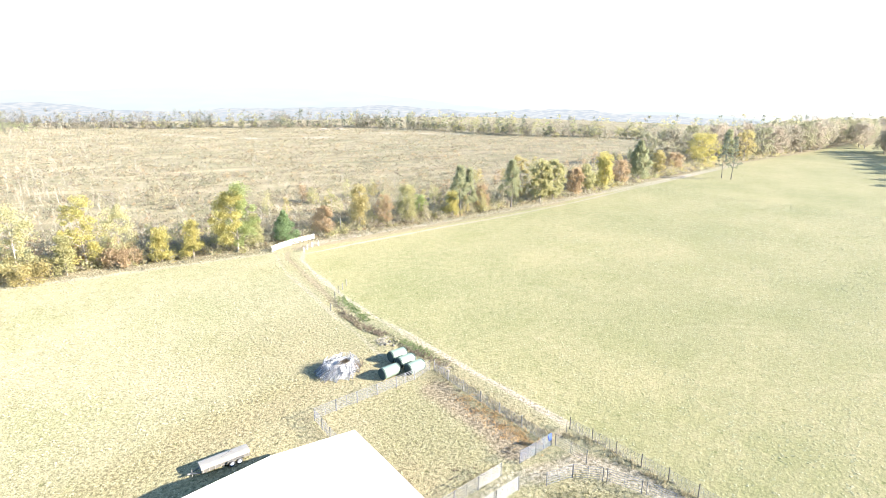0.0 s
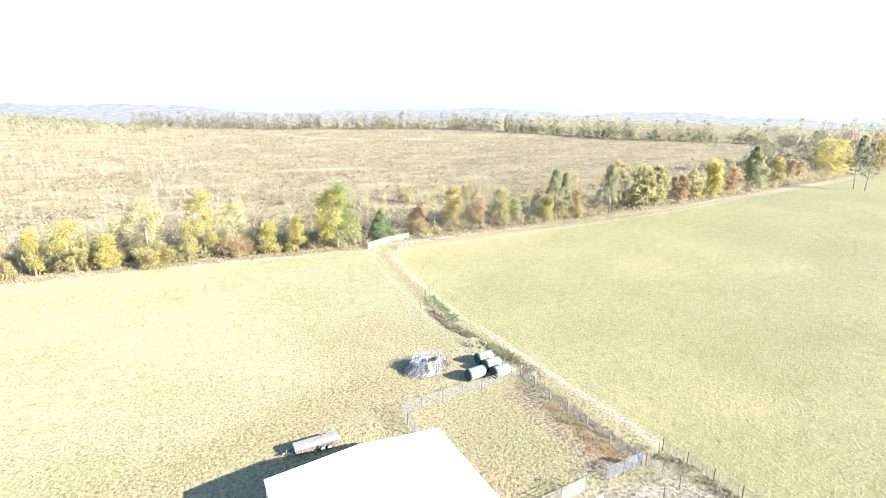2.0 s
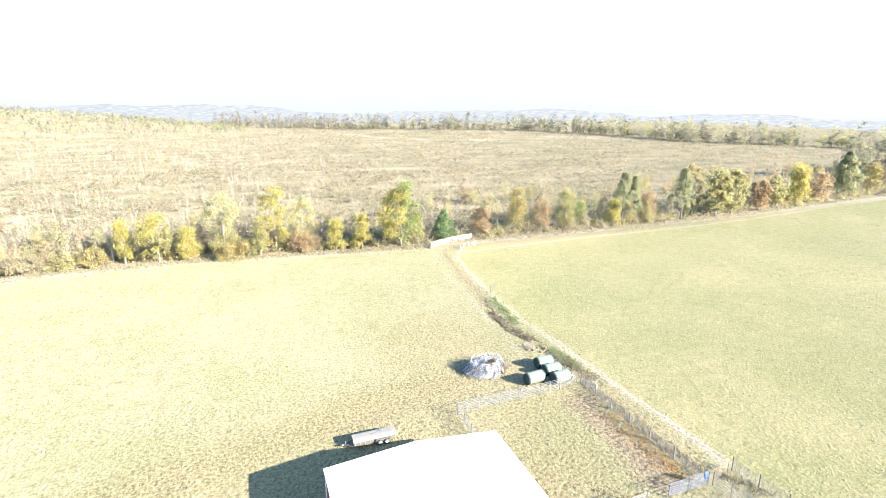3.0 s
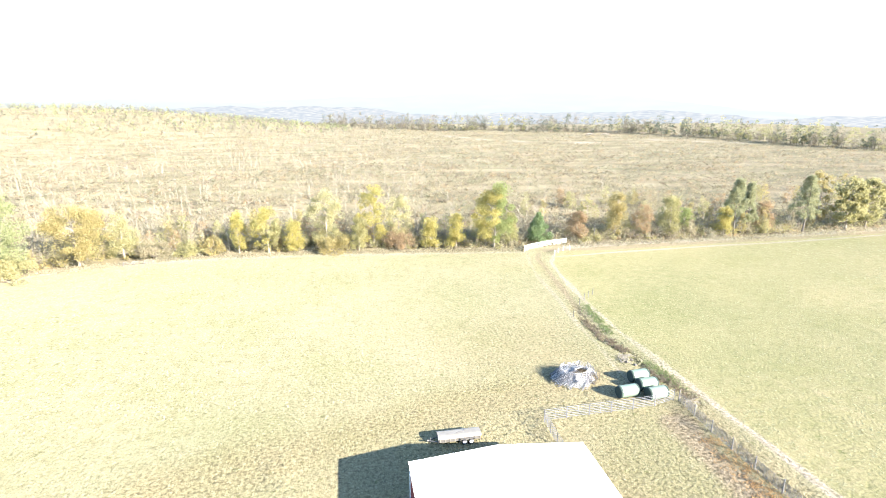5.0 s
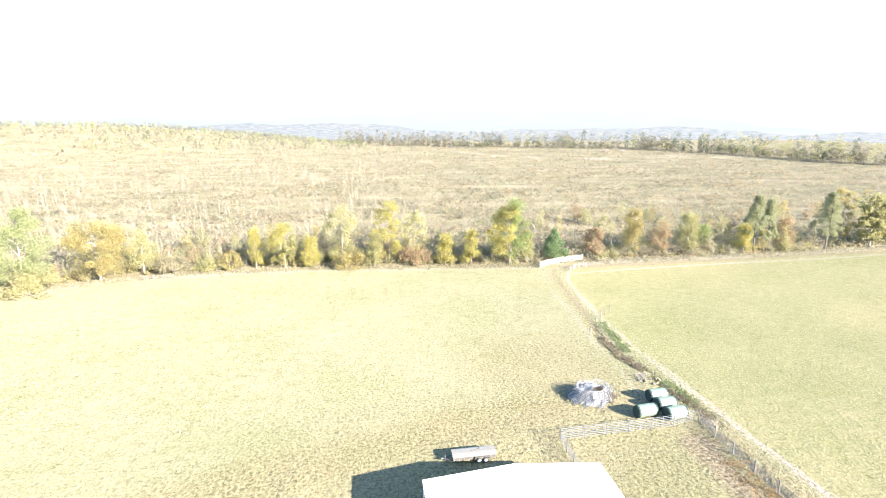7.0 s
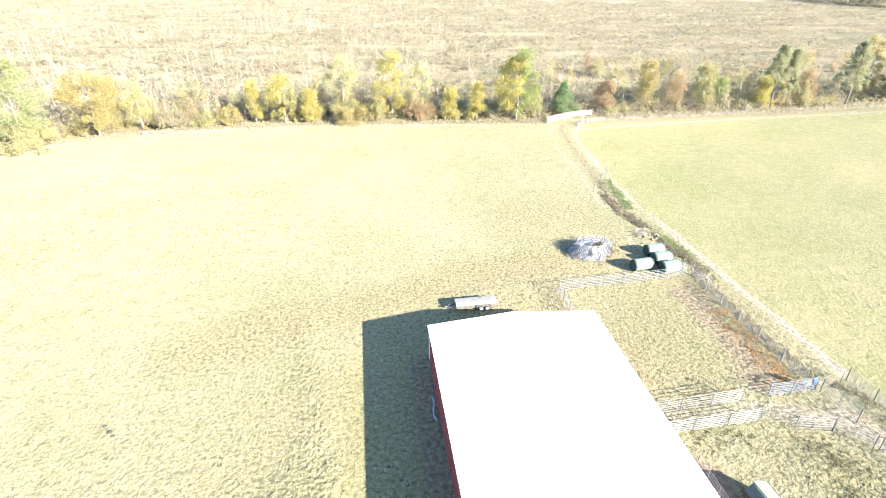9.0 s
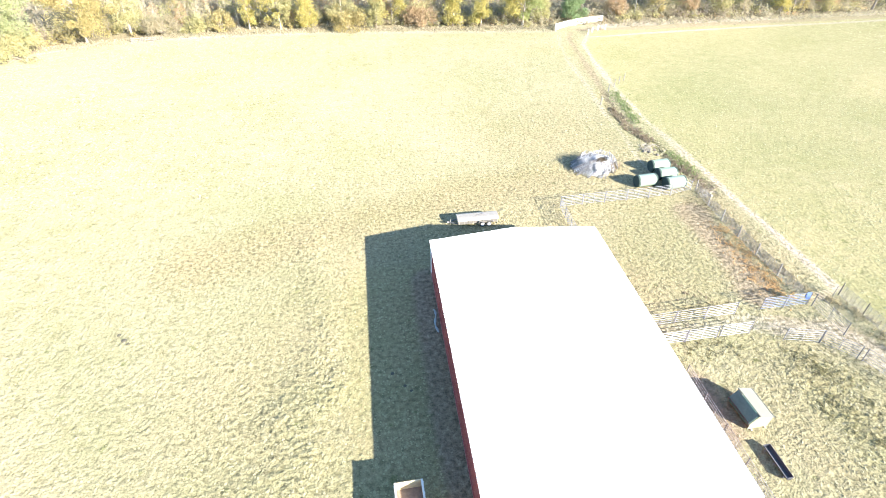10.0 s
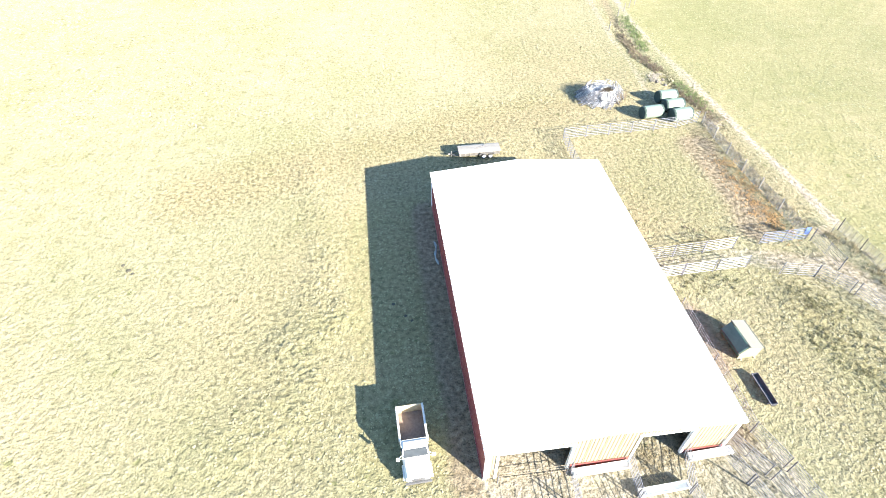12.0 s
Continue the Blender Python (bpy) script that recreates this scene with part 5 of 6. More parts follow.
def bunk(length, at, label):
    """A white feed bunk: a bevelled trough on skids."""
    top = thing("feed_bunk", label, "feed bunk", "feed bunks", at=at)
    prof = [(-0.2, 0.12), (-0.29, 0.5), (-0.25, 0.53), (-0.21, 0.3), (0.21, 0.3), (0.25, 0.53), (0.29, 0.5), (0.2, 0.12)]
    part("trough", Shape().loft([[(x, p, z) for p, z in prof] for x in (0.0, length)]), WHITEPANEL, top)
    for x in (0.0, length - 0.05):
        part("end_plate", Shape().box((x, -0.25, 0.12), (x + 0.05, 0.25, 0.5)), WHITEPANEL, top)
    for y in (-0.14, 0.14):
        part("skid", Shape().box((0.1, y - 0.05, 0.0), (length - 0.1, y + 0.05, 0.12)), DARKWOOD, top)


bunk(4.2, pose(11.3, 14.42, 0, 0, 0, 1.5), "white feed bunk against the barn's south wall")
bunk(3.6, pose(15.4, 12.5, 0, 0, 0, 2), "white feed bunk across the small pen")
bunk(3.3, pose(19.9, 14.45, 0, 0, 0, 2), "white feed bunk against the barn's south wall")


def wire_fence(pts, spacing, height, material, label, wires=9, r=0.085):
    """Posts with woven wire stretched from one to the next."""
    top = thing("wire_fence", label, "fence", at=pose(pts[0][0], pts[0][1], 0))
    ox, oy = pts[0]
    post_me = None
    for (ax, ay), (bx, by) in zip(pts, pts[1:]):
        d = math.hypot(bx - ax, by - ay)
        n = max(1, round(d / spacing))
        for k in range(n):
            p = (ax + (bx - ax) * k / n - ox, ay + (by - ay) * k / n - oy)
            q = (ax + (bx - ax) * (k + 1) / n - ox, ay + (by - ay) * (k + 1) / n - oy)
            if post_me is None:
                s = Shape().tube((0, 0, -0.1), (0, 0, height + 0.25), r, 8, r * 0.88)
                post_me = s.mesh("post", material)
            o = part("post", post_me, None, top)
            o.location = (*p, 0)
            w = Shape()
            for j in range(wires):
                z = 0.08 + (height - 0.1) * (j / (wires - 1)) ** 1.15
                w.beam((*p, z), (*q, z), 0.02, 0.02)
            m = int(math.hypot(q[0] - p[0], q[1] - p[1]) / 0.4)
            for j in range(1, m):
                x, y = p[0] + (q[0] - p[0]) * j / m, p[1] + (q[1] - p[1]) * j / m
                w.beam((x, y, 0.06), (x, y, height), 0.018, 0.018)
            part("wire_mesh", w, WIRE, top)


wire_fence([(42.2, 57.0), (41.9, 50.0), (42.0, 43), (42.3, 35.6)], 3.2, 1.4, PALEPOST, "woven wire fence with pale posts beside the pen")
wire_fence([(46.6, 35.6), (47.0, 29.4), (47.5, 23.4), (47.8, 14.0)], 3.1, 1.4, TPOST, "woven wire fence with dark posts along the field", r=0.055)


def loose_post(x, y, h, label, m):
    top = thing("fence_post", label, "post", "single fence posts", at=pose(x, y, 0))
    s = Shape().tube((0, 0, 0), (0.02, 0.01, h - 0.06), 0.075, 10, 0.068)
    s.tube((0.02, 0.01, h - 0.06), (0.02, 0.01, h), 0.068, 10, 0.03)
    part("shaft", s, m, top)


for x, y, h in ((46.1, 94.8, 1.5), (49.2, 97.6, 1.5), (47.6, 96.2, 1.5), (44.1, 92.6, 1.4), (40.4, 86.9, 1.6)):
    loose_post(x, y, h, "pale wooden fence post beside the dirt track", PALEPOST)
for x, y, h in ((70.6, 142.0, 5.2), (85.0, 143.0, 4.0), (124.0, 137.5, 2.2)):
    loose_post(x, y, h, "tall pale wooden post beside the east track", PALEPOST)


def white_fence(pts, height, label, board=0.19, paint=None):
    """A painted board fence: square posts and four flat rails."""
    top = thing("white_fence", label, "fence", "white fences at the gateway", at=pose(pts[0][0], pts[0][1], 0))
    ox, oy = pts[0]
    for k, ((ax, ay), (bx, by)) in enumerate(zip(pts, pts[1:])):
        for j in range(4):
            z = 0.3 + (height - 0.35) * j / 3
            part("rail", Shape().beam((ax - ox, ay - oy, z), (bx - ox, by - oy, z), 0.04, board), paint or WHITEPAINT, top)
        part("post", Shape().box((ax - ox - 0.09, ay - oy - 0.09, 0), (ax - ox + 0.09, ay - oy + 0.09, height + 0.15)), WHITEPAINT, top)
    part("post", Shape().box((bx - ox - 0.09, by - oy - 0.09, 0), (bx - ox + 0.09, by - oy + 0.09, height + 0.15)), WHITEPAINT, top)


white_fence([(46.2, 132.2), (49.0, 134.2), (52.5, 135.8), (56.5, 137.2), (60.4, 138.2)], 1.5, "white board fence at the field gateway")
white_fence([(52.8, 127.6), (54.6, 129.6), (56.6, 131.0), (58.6, 131.4)], 1.1, "low pale fence on the inner side of the gateway", 0.05, PALEPOST)


# ---- stack of spare panels leant into a ring ----
def panel_pile():
    pile = random.Random(12)
    c = (31.4, 65.2)
    seed = panel(1.9, 1.9, 7, PALEGALV, "spare galvanised panel leaning in a loose ring", "spare panels in the ring", r=0.022)
    seed.matrix_basis = pose(c[0] - 1.0, c[1] - 2.5, 0, -30, 0, 0)
    for i in range(34):
        a = math.radians(i * 360 / 34 + pile.uniform(-8, 8))
        r = pile.uniform(2.0, 2.75)
        x, y = c[0] + r * 1.12 * math.cos(a), c[1] + r * math.sin(a)
        turn = math.degrees(a) + 90 + pile.uniform(-14, 14)
        o = copy_thing(seed, pose(x, y, pile.uniform(0, 0.08), 0, 0, turn) @ pose(-0.95, 0, 0, -pile.uniform(16, 48)))
        o.scale = (pile.uniform(0.7, 1.15), 1, pile.uniform(0.75, 1.0))
    for i in range(9):  # some slid across the top
        a = math.radians(pile.uniform(70, 200))
        r = pile.uniform(1.3, 2.0)
        o = copy_thing(seed, pose(c[0] + r * 1.1 * math.cos(a), c[1] + r * math.sin(a), pile.uniform(0.85, 1.2), 0, 0, math.degrees(a) + 90 + pile.uniform(-20, 20)) @ pose(-0.95, 0, 0, -pile.uniform(58, 75)))
        o.scale = (pile.uniform(0.8, 1.2), 1, pile.uniform(0.7, 0.9))
    for i in range(22):  # more panels heaped on the west side
        a = math.radians(pile.uniform(115, 250))
        r = pile.uniform(2.7, 3.3)
        x, y = c[0] + r * 1.15 * math.cos(a), c[1] + r * 0.95 * math.sin(a)
        o = copy_thing(seed, pose(x, y, pile.uniform(0.02, 0.15), 0, 0, math.degrees(a) + 90 + pile.uniform(-25, 25)) @ pose(-0.95, 0, 0, -pile.uniform(48, 66)))
        o.scale = (pile.uniform(0.9, 1.4), 1, pile.uniform(0.9, 1.1))


panel_pile()


# ---- wrapped bales ----
def bale(x, y, turn, length, label):
    top = thing("round_bale", label, "hay bale", "wrapped bales beside the pen", at=pose(x, y, 0, 0, 0, turn))
    r, n = 0.84, 22
    rng = random.Random(int(x * 10))
    ring = lambda px, rr: [(px, rr * math.cos(6.2832 * i / n) * (1 + 0.012 * math.sin(3 * i + px)), max(0.01, r * 0.97 + rr * math.sin(6.2832 * i / n))) for i in range(n)]
    k = [-length / 2 + 0.28 + (length - 0.56) * i / 8 for i in range(9)]
    part("wrap", Shape().loft([ring(q, r * (1 + 0.012 * rng.uniform(-1, 1))) for q in k], cap=False), BALEWRAP, top, "pale green plastic wrap", True)
    for side in (-1, 1):
        rings = [ring(side * (length / 2 - 0.28), r * 1.004), ring(side * (length / 2 - 0.1), r), ring(side * (length / 2 - 0.02), r * 0.93), ring(side * length / 2, r * 0.75), ring(side * (length / 2 - 0.04), r * 0.3)]
        part("end_cap", Shape().loft(rings), BALEEND, top, "dark green end of the bale", False)


for x, y, turn, ln in ((36.1, 59.4, 6, 2.9), (39.7, 58.3, 7, 2.9), (39.7, 60.7, 5, 2.8), (39.8, 63.1, 4, 2.8)):
    bale(x, y, turn, ln, "pale green plastic-wrapped round bale with dark ends")


# ---- trailer ----
def trailer():
    top = thing("stock_trailer", "low white covered tandem-axle farm trailer", "trailer", at=pose(11.75, 53.75, 0, 0, 0, 1))
    L, W, z0, z1 = 5.0, 1.55, 0.45, 1.08
    s = Shape()
    s.box((-L / 2, -W / 2, z0), (L / 2, W / 2, z1 - 0.2))
    part("body", s, TRAILERSIDE, top, "grey slatted side wall")
    roof = Shape()
    prof = [(-W / 2 - 0.03, z1 - 0.22), (-W / 2 + 0.12, z1 - 0.02), (-W / 4, z1 + 0.06), (W / 4, z1 + 0.06), (W / 2 - 0.12, z1 - 0.02), (W / 2 + 0.03, z1 - 0.22)]
    roof.loft([[(x, y, z) for y, z in prof] for x in (-L / 2 - 0.04, L / 2 + 0.04)])
    part("roof", roof, TRAILER, top, "white sheet roof")
    for k in range(9):
        x = -L / 2 + 0.15 + (L - 0.3) * k / 8
        for y in (-W / 2 - 0.025, W / 2 + 0.025):
            part("side_post", Shape().box((x - 0.035, y - 0.025, z0), (x + 0.035, y + 0.025, z1 - 0.2)), TRAILER, top)
    part("frame_rail", Shape().box((-L / 2, -0.55, z0 - 0.12), (L / 2, -0.45, z0 - 0.004)), STEELDARK, top)
    part("frame_rail", Shape().box((-L / 2, 0.45, z0 - 0.12), (L / 2, 0.55, z0 - 0.004)), STEELDARK, top)
    for y, side in ((-W / 2 - 0.12, -1), (W / 2 + 0.12, 1)):
        part("fender", Shape().box((0.05, y - 0.13, 0.74), (1.75, y + 0.13, 0.79)).box((0.02, y - 0.13, 0.55), (0.07, y + 0.13, 0.79)).box((1.73, y - 0.13, 0.55), (1.78, y + 0.13, 0.79)), TRAILERSIDE, top)
        for x in (0.5, 1.3):
            wheel = part("wheel", Shape().wheel((x, y, 0.32), 0.32, 0.2, 18, 1), BLACK, top)
            part("rim", Shape().wheel((x, y + side * 0.09, 0.32), 0.19, 0.06, 16, 1), RIM, wheel)
    part("tongue", Shape().beam((-L / 2, -0.5, 0.42), (-L / 2 - 1.05, 0, 0.42), 0.08, 0.1).beam((-L / 2, 0.5, 0.42), (-L / 2 - 1.05, 0, 0.42), 0.08, 0.1), STEELDARK, top)
    part("coupler", Shape().box((-L / 2 - 1.25, -0.07, 0.38), (-L / 2 - 1.0, 0.07, 0.5)), TRAILER, top)
    part("jack", Shape().tube((-L / 2 - 0.8, 0, 0.0), (-L / 2 - 0.8, 0, 0.85), 0.035, 8), TRAILER, top)
    part("tail_lamp", Shape().box((L / 2 + 0.042, -W / 2 + 0.05, 0.6), (L / 2 + 0.07, -W / 2 + 0.2, 0.7)), LAMP, top)
    part("tail_lamp", Shape().box((L / 2 + 0.042, W / 2 - 0.2, 0.6), (L / 2 + 0.07, W / 2 - 0.05, 0.7)), LAMP, top)
    part("spare_rod", Shape().tube((-0.3, -0.1, z1 + 0.08), (0.9, 0.15, z1 + 0.08), 0.03, 6).tube((0.5, 0.1, z1 + 0.08), (0.9, 0.45, z1 + 0.08), 0.03, 6), STEELDARK, top)


trailer()


# ---- dump truck ----
def truck():
    top = thing("dump_truck", "white dump truck with an empty tan steel bed", "truck", at=pose(0.47, 17.9, 0, 0, 0, 2))
    top.scale = (0.92, 0.97, 0.95)
    # the nose points to -y
    part("chassis", Shape().box((-0.45, -2.4, 0.55), (-0.33, 2.4, 0.75)).box((0.33, -2.4, 0.55), (0.45, 2.4, 0.75)).box((-0.45, 2.3, 0.55), (0.45, 2.4, 0.75)), STEELDARK, top)
    W = 1.04
    hood = Shape()
    rings = []
    for y, w, z in ((-2.75, 0.78, 1.05), (-2.68, 0.92, 1.28), (-2.0, 0.98, 1.42), (-1.35, 1.0, 1.5)):
        rings.append([(-w, y, 0.6), (w, y, 0.6), (w, y, z - 0.14), (w * 0.86, y, z), (-w * 0.86, y, z), (-w, y, z - 0.14)])
    hood.loft(rings)
    part("hood", hood, TRUCKWHITE, top)
    cabin = Shape()
    cabin.loft([[(-W, -1.36, 0.6), (W, -1.36, 0.6), (W, -0.42, 0.6), (-W, -0.42, 0.6)], [(-W, -1.36, 1.5), (W, -1.36, 1.5), (W, -0.42, 1.5), (-W, -0.42, 1.5)],
                [(-W * 0.9, -1.0, 2.12), (W * 0.9, -1.0, 2.12), (W * 0.92, -0.45, 2.14), (-W * 0.92, -0.45, 2.14)],
                [(-W * 0.8, -0.9, 2.2), (W * 0.8, -0.9, 2.2), (W * 0.82, -0.5, 2.2), (-W * 0.82, -0.5, 2.2)]])
    cab = part("cab", cabin, TRUCKWHITE, top)
    part("windscreen", Shape().add([(-W * 0.9, -1.345, 1.55), (W * 0.9, -1.345, 1.55), (W * 0.82, -1.03, 2.08), (-W * 0.82, -1.03, 2.08), (-W * 0.9, -1.375, 1.55), (W * 0.9, -1.375, 1.55), (W * 0.82, -1.06, 2.08), (-W * 0.82, -1.06, 2.08)],
                                   [(4, 5, 6, 7), (3, 2, 1, 0), (0, 1, 5, 4), (1, 2, 6, 5), (2, 3, 7, 6), (3, 0, 4, 7)]), GLASS, cab)
    for side in (-1, 1):
        part("side_window", Shape().box((side * W * 0.97 - 0.03, -1.1, 1.55), (side * W * 0.97 + 0.03, -0.55, 2.0)), GLASS, cab)
        part("door_handle", Shape().box((side * (W + 0.02) - 0.02, -0.7, 1.3), (side * (W + 0.02) + 0.02, -0.55, 1.34)), STEELDARK, cab)
        mir = part("mirror_arm", Shape().tube((side * W, -1.3, 1.25), (side * (W + 0.32), -1.4, 1.45), 0.03, 6).tube((side * W, -1.25, 1.75), (side * (W + 0.32), -1.4, 1.6), 0.03, 6), TRUCKWHITE, cab)
        part("mirror", Shape().box((side * (W + 0.32) - 0.12, -1.45, 1.3), (side * (W + 0.32) + 0.12, -1.36, 1.75)), TRUCKWHITE, mir)
        part("headlight", Shape().wheel((side * 0.7, -2.74, 0.92), 0.11, 0.06, 14, 1), LAMPCLEAR, top)
        fend = Shape()
        arc = [(-2.0 + 0.56 * math.cos(math.pi * i / 8), 0.5 + 0.56 * math.sin(math.pi * i / 8)) for i in range(9)]
        fend.loft([[(side * 0.86, y, z) for y, z in arc] + [(side * 0.86, y, z - 0.05) for y, z in arc[::-1]], [(side * 1.12, y, z) for y, z in arc] + [(side * 1.12, y, z - 0.05) for y, z in arc[::-1]]])
        part("fender", fend, TRUCKWHITE, top)
        for y in (-2.0, 1.45):
            for off in ((0.94,) if y < 0 else (0.72, 0.98)):
                wheel = part("wheel", Shape().wheel((side * off, y, 0.46), 0.46, 0.24), BLACK, top)
                part("rim", Shape().wheel((side * (off + 0.09), y, 0.46), 0.27, 0.1, 16), RIM, wheel)
    part("bumper", Shape().box((-1.0, -2.9, 0.45), (1.0, -2.78, 0.68)), STEELDARK, top)
    part("grille", Shape().box((-0.5, -2.79, 0.75), (0.5, -2.74, 1.05)), STEELDARK, top)
    # bed: floor, sides with top rails, headboard and tailgate
    y0, y1, zb, zt = -0.32, 2.5, 1.0, 1.92
    bed = part("bed", Shape().box((-W, y0, zb - 0.1), (W, y1, zb)), BEDRUST, top, "rusty steel bed floor")
    for side in (-1, 1):
        s = Shape().box((side * W - 0.04, y0, zb), (side * W + 0.04, y1, zt))
        part("bed_side", s, BEDTAN, bed, "tan steel bed side")
        part("bed_rail", Shape().box((side * W - 0.075, y0, zt), (side * W + 0.075, y1, zt + 0.09)), TRUCKWHITE, bed)
        for k in range(4):
            y = y0 + 0.3 + (y1 - y0 - 0.5) * k / 3
            part("side_rib", Shape().box((side * (W + 0.08) - 0.04, y - 0.05, zb - 0.05), (side * (W + 0.08) + 0.04, y + 0.05, zt)), TRUCKWHITE, bed)
    part("headboard", Shape().box((-W, y0 - 0.06, zb), (W, y0 + 0.03, zt + 0.16)).box((-W, y0 - 0.5, zt + 0.08), (W, y0 + 0.03, zt + 0.18)), TRUCKWHITE, bed)
    part("tailgate", Shape().box((-W, y1 - 0.03, zb), (W, y1 + 0.05, zt - 0.02)), BEDTAN, bed, "tan steel tailgate")
    part("tail_lamp", Shape().box((-0.8, y1 + 0.05, 0.8), (-0.62, y1 + 0.08, 0.9)), LAMP, bed)
    part("tail_lamp", Shape().box((0.62, y1 + 0.05, 0.8), (0.8, y1 + 0.08, 0.9)), LAMP, bed)


truck()


# ---- feeder and trough ----
def feeder():
    top = thing("covered_feeder", "cream-roofed mineral feeder with a teal open side", "cattle feeder", at=pose(28.65, 23.35, 0, 0, 0, 3))
    part("box", Shape().loft([[(-0.75, -1.35, 0.12), (0.75, -1.35, 0.12), (0.75, 1.35, 0.12), (-0.75, 1.35, 0.12)], [(-0.95, -1.35, 0.75), (0.85, -1.35, 0.75), (0.85, 1.35, 0.75), (-0.95, 1.35, 0.75)]]), FEEDGREEN, top)
    for y in (-1.36, 1.32):
        part("end_wall", Shape().add([(-0.95, y, 0.1), (0.85, y, 0.1), (0.95, y, 1.3), (-0.35, y, 1.62), (-0.95, y, 0.8), (-0.95, y + 0.04, 0.1), (0.85, y + 0.04, 0.1), (0.95, y + 0.04, 1.3), (-0.35, y + 0.04, 1.62), (-0.95, y + 0.04, 0.8)],
                                       [(0, 1, 2, 3, 4), (9, 8, 7, 6, 5), (0, 5, 6, 1), (1, 6, 7, 2), (2, 7, 8, 3), (3, 8, 9, 4), (4, 9, 5, 0)]), FEEDCREAM, top)
    part("roof", Shape().loft([[(-0.4, y, 1.64), (0.92, y, 1.31), (0.92, y, 1.36), (-0.4, y, 1.7)] for y in (-1.45, 1.45)]), FEEDCREAM, top, "cream sheet roof")
    part("lid", Shape().loft([[(-0.98, y, 0.82), (-0.43, y, 1.57), (-0.46, y, 1.62), (-1.02, y, 0.86)] for y in (-1.3, 1.3)]), FEEDLID, top, "sloping teal lid")
    part("ridge_strip", Shape().beam((-0.41, -1.45, 1.71), (-0.41, 1.45, 1.71), 0.07, 0.05), STEELDARK, top)
    part("eave_strip", Shape().beam((0.94, -1.45, 1.34), (0.94, 1.45, 1.34), 0.06, 0.07), STEELDARK, top)
    part("lip", Shape().beam((-1.02, -1.35, 0.78), (-1.02, 1.35, 0.78), 0.08, 0.1), STEELDARK, top)
    for x in (-0.6, 0.6):
        part("skid", Shape().box((x - 0.06, -1.5, 0), (x + 0.06, 1.5, 0.12)), DARKWOOD, top)


feeder()


def trough():
    top = thing("feed_trough", "long black plastic feed trough on short legs", "trough", at=pose(28.3, 18.9, 0, 0, 0, 1))
    top.scale = (0.85, 1, 0.82)
    prof = [(-0.2, 0.18), (-0.34, 0.55), (-0.29, 0.58), (-0.17, 0.25), (0.17, 0.25), (0.29, 0.58), (0.34, 0.55), (0.2, 0.18)]
    part("basin", Shape().loft([[(x, y, z) for x, z in prof] for y in (-1.4, 1.4)]), TROUGHBLACK, top)
    for y in (-1.4, 1.36):
        part("end_plate", Shape().add([(-0.2, y, 0.18), (0.2, y, 0.18), (0.33, y, 0.56), (-0.33, y, 0.56), (-0.2, y + 0.04, 0.18), (0.2, y + 0.04, 0.18), (0.33, y + 0.04, 0.56), (-0.33, y + 0.04, 0.56)],
                                        [(0, 1, 2, 3), (7, 6, 5, 4), (0, 4, 5, 1), (1, 5, 6, 2), (2, 6, 7, 3), (3, 7, 4, 0)]), TROUGHBLACK, top)
    part("edge_rail", Shape().tube((-0.36, -1.4, 0.58), (-0.36, 1.4, 0.58), 0.035, 6), GALV, top)
    for y in (-1.1, 0, 1.1):
        part("leg", Shape().beam((-0.3, y, 0), (-0.18, y, 0.25), 0.06, 0.06).beam((0.3, y, 0), (0.18, y, 0.25), 0.06, 0.06), GALV, top)


trough()


def blue_roll():
    """A crumpled blue plastic sheet on the ground by the west wall."""
    rng = random.Random(3)
    s = Shape()
    rings = []
    for i in range(12):
        k = i / 11
        w, h = 0.05 + 0.09 * math.sin(k * 9) ** 2, 0.03 + 0.06 * rng.random()
        cx, cy = 4.55 + 0.12 * math.sin(k * 7), 39.2 - 3.2 * k
        rings.append([(cx + w * math.cos(6.283 * j / 9), cy + 0.05 * rng.uniform(-1, 1), max(0.0, h * (1 + math.sin(6.283 * j / 9)) * rng.uniform(0.8, 1.1))) for j in range(9)])
    s.loft(rings)
    tagged(new("plastic_sheet", s.mesh("plastic_sheet", TARPBLUE)), "crumpled faded blue plastic sheet beside the wall", "plastic sheet")


blue_roll()


def stick_pile(x, y, seed):
    """A small heap of pale broken sticks."""
    rng = random.Random(seed)
    s = Shape()
    for _ in range(26):
        a, ln, z = rng.uniform(0, 3.14), rng.uniform(0.5, 1.3), rng.uniform(0.05, 0.4)
        cx, cy = rng.gauss(0, 0.5), rng.gauss(0, 0.4)
        dx, dy = math.cos(a) * ln / 2, math.sin(a) * ln / 2
        s.tube((cx - dx, cy - dy, max(0.03, z - 0.15)), (cx + dx, cy + dy, z + 0.1), 0.035, 5, 0.015)
    o = tagged(new("stick_pile", s.mesh("stick_pile", PALEBARK)), "small heap of pale broken sticks in the ditch", "sticks", "stick heaps")
    o.location = (x, y, 0)


stick_pile(40.8, 68.9, 1)
stick_pile(41.6, 70.4, 2)
stick_pile(43.5, 56.3, 3)


def stone(x, y, r, seed):
    bm = bmesh.new()
    bmesh.ops.create_icosphere(bm, subdivisions=2, radius=r)
    for v in bm.verts:
        v.co *= 1 + 0.3 * noise.noise(v.co * 2.5 / r + Vector((seed, 0, 0)))
        v.co.z *= 0.6
    me = bpy.data.meshes.new("stone")
    bm.to_mesh(me)
    bm.free()
    me.materials.append(ROCK)
    o = tagged(new("stone", me), "pale field stone in the ditch", "stone", "stones in the ditch")
    o.location = (x, y, r * 0.25)


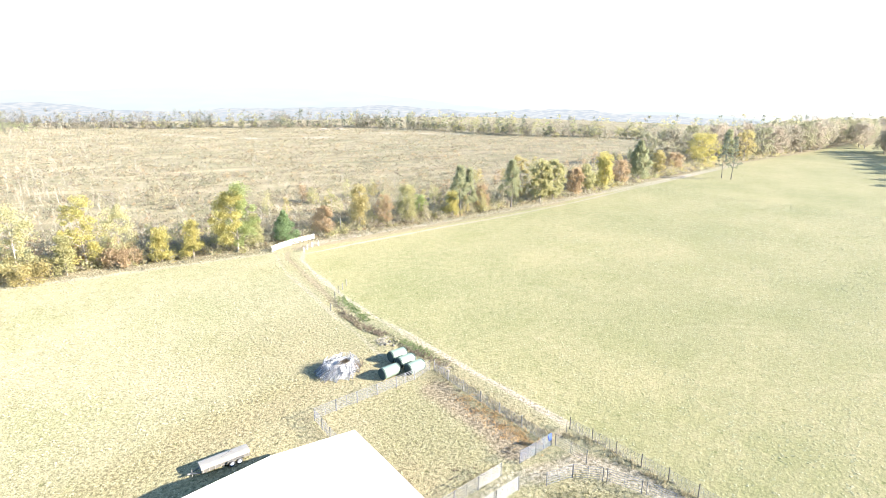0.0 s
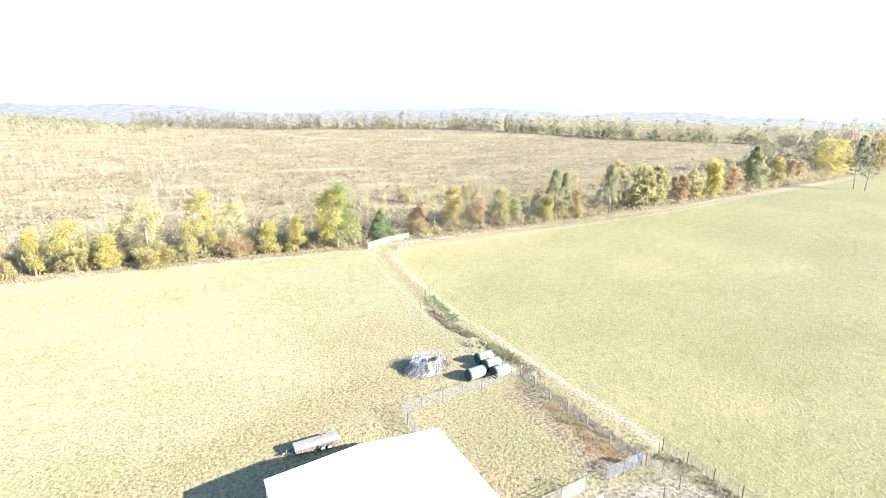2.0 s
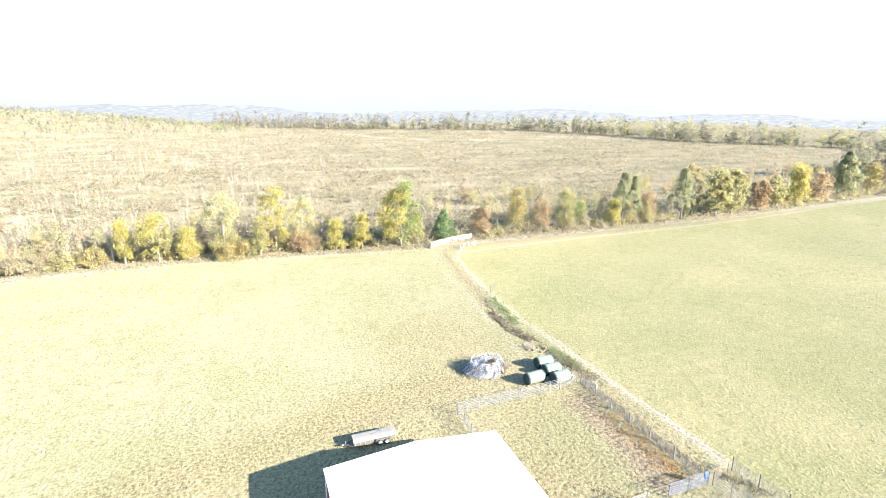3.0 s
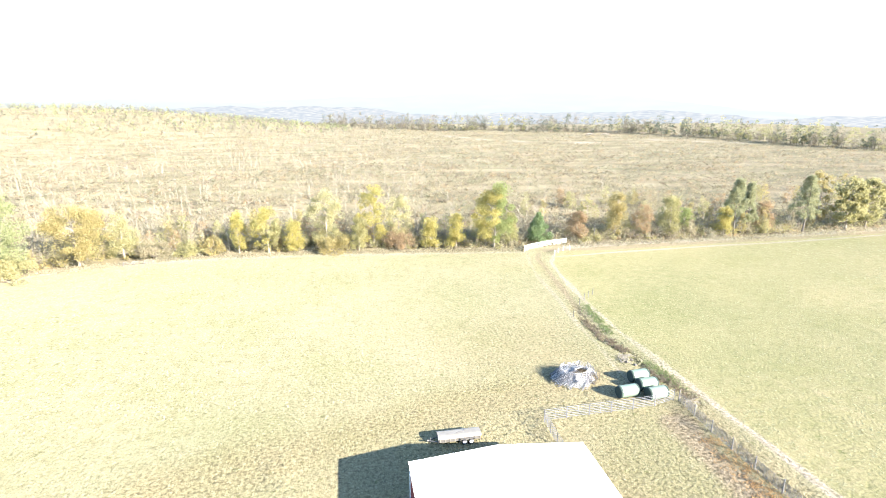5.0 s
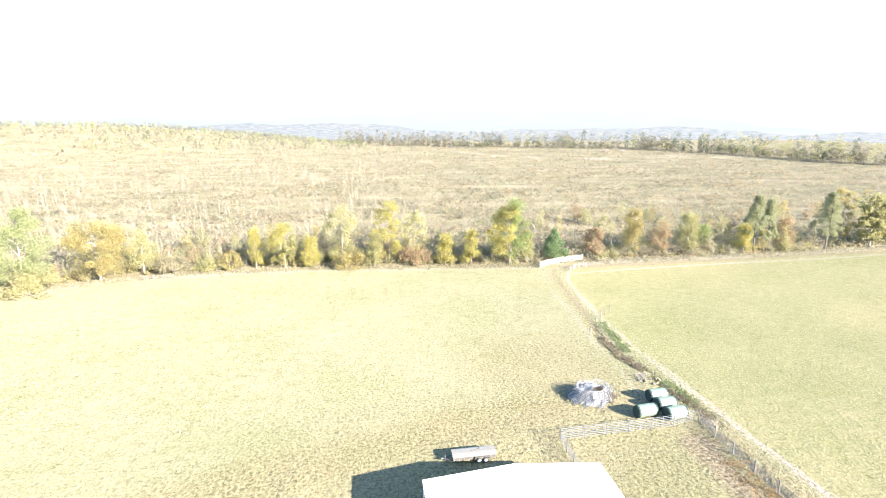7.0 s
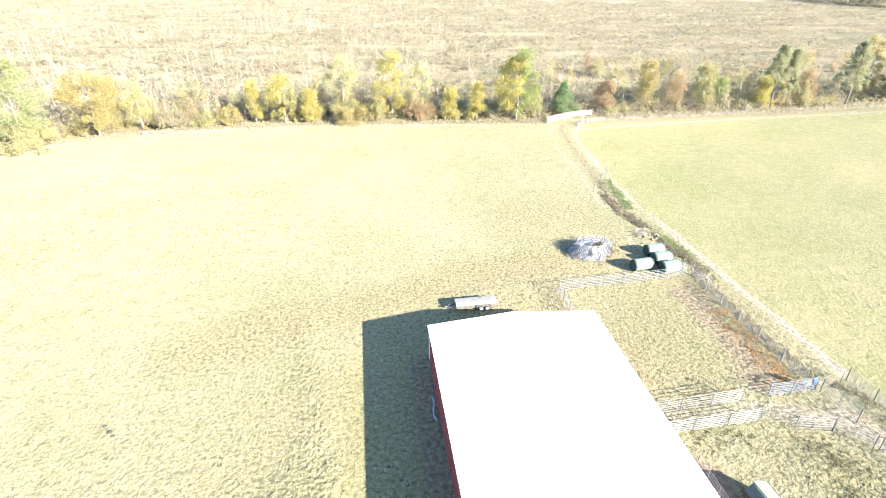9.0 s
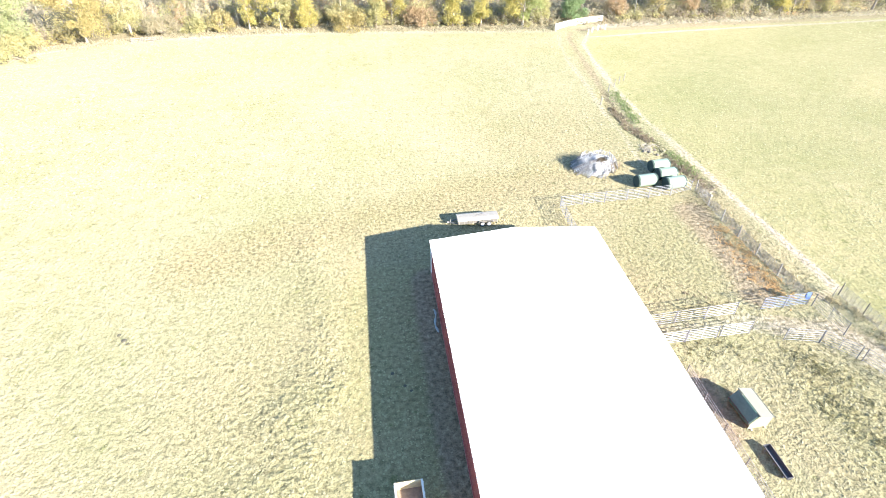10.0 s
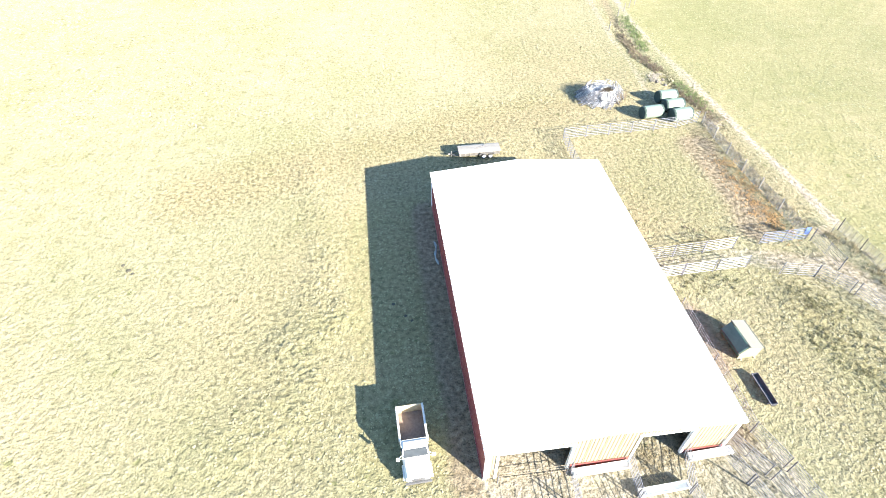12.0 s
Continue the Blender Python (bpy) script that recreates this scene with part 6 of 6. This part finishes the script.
for i, (x, y, r) in enumerate(((41.0, 68.5, 0.3), (41.8, 67.4, 0.25), (42.1, 69.0, 0.28), (43.6, 55.5, 0.25))):
    stone(x, y, r, i)


def straw_heap():
    """Loose dry straw and stalks trodden out of the middle bay."""
    rng = np.random.RandomState(58)
    centres = [(17.4 + rng.normal() * 0.9, 14.6 + rng.normal() * 0.9, 0.08 + rng.uniform(0, 0.25)) for _ in range(40)]
    cloud = leaf_cloud(rng, centres, [0.45] * 40, 700, 0.15)
    cloud[..., 2] = np.maximum(cloud[..., 2] * 0.1, 0.02)
    tagged(new("straw_heap", soup("straw_heap", cloud, HAYSTRAW)), "loose dry straw trodden out of the barn bay", "straw", kind="stuff")


straw_heap()


# ---- small things ----
def blue_tarp():
    """A small tarp folded over the end of the tube gate."""
    s = Shape()
    rows = []
    for i in range(9):
        x = 41.72 + 0.5 * i / 8
        dip = 0.03 * math.sin(i * 1.9)
        rows.append([(x, 34.66 + dip, 0.85 + 0.05 * math.sin(i * 1.3)), (x, 34.67 + dip, 1.1), (x, 34.72, 1.67), (x, 34.8 - dip, 1.2), (x, 34.815 - dip, 1.2), (x, 34.735, 1.69), (x, 34.645 + dip, 1.1), (x, 34.64 + dip, 0.85 + 0.05 * math.sin(i * 1.3))])
    s.loft(rows)
    tagged(new("blue_tarp", s.mesh("blue_tarp", TARPBRIGHT)), "small bright blue tarp hung over the tube gate", "tarp")


blue_tarp()


def low_rail():
    """A short sagging rail fence half hidden at the pasture's edge."""
    top = thing("rail_fence", "short low weathered rail fence at the pasture's edge", "fence", at=pose(-53.3, 136.0, 0, 0, 0, 5))
    for x in (0.0, 2.3, 4.6, 6.6):
        part("post", Shape().tube((x, 0, 0), (x + 0.03, 0, 1.0), 0.09, 8, 0.08), PALEPOST, top)
    for z in (0.45, 0.85):
        for a, b in ((0.0, 2.3), (2.3, 4.6), (4.6, 6.6)):
            part("rail", Shape().tube((a, 0.08, z), (b, 0.08, z - 0.04), 0.06, 6, 0.05), PALEPOST, top)


low_rail()


def slash_heap(x, y, wide, tall, seed):
    """A bulldozed heap of poles, stumps and tops."""
    rng = random.Random(seed)
    s = Shape()
    for _ in range(150):
        a, ln = rng.uniform(0, 3.14), rng.uniform(1.5, 5.0)
        cx, cy = rng.gauss(0, wide * 0.26), rng.gauss(0, wide * 0.13)
        z = max(0.15, tall * (1 - (cx / wide * 1.9) ** 2) * rng.uniform(0.1, 1.0))
        dx, dy = math.cos(a) * ln / 2, math.sin(a) * ln / 2
        s.tube((cx - dx, cy - dy, max(0.05, z - rng.uniform(0, 0.8))), (cx + dx, cy + dy, z + rng.uniform(0, 0.8)), rng.uniform(0.1, 0.22), 5, 0.05)
    o = tagged(new("slash_heap", s.mesh("slash_heap", BARK)), "long heap of grey poles and stumps on cut-over land", "brush heap", "slash heaps")
    o.location = (x, y, float(land(np.array([x]), np.array([y]))[0]) - 0.1)


for i, (x, y, wide, tall) in enumerate(((300.0, 638.0, 16.0, 3.2), (329.0, 652.0, 12.0, 2.6), (390.0, 668.0, 9.0, 2.2))):
    slash_heap(x, y, wide, tall, 70 + i)


def dung(x, y, r, seed):
    bm = bmesh.new()
    bmesh.ops.create_icosphere(bm, subdivisions=2, radius=r)
    for v in bm.verts:
        v.co *= 1 + 0.25 * noise.noise(v.co * 3 / r + Vector((seed, 0, 0)))
        v.co.z = max(-0.02, v.co.z * 0.35)
    me = bpy.data.meshes.new("dung_pat")
    bm.to_mesh(me)
    bm.free()
    me.materials.append(DUNG)
    o = tagged(new("dung_pat", me), "dark dried dung pat in the pasture grass", "dung", "dung pats")
    o.location = (x, y, float(land(np.array([x]), np.array([y]))[0]) + 0.01)


for i, (x, y, r) in enumerate(((-25.0, 39.0, 0.26), (-0.1, 31.6, 0.17), (0.9, 30.1, 0.15), (1.4, 29.5, 0.14), (-25.7, 39.8, 0.2), (-24.5, 38.5, 0.16))):
    dung(x, y, r, i)
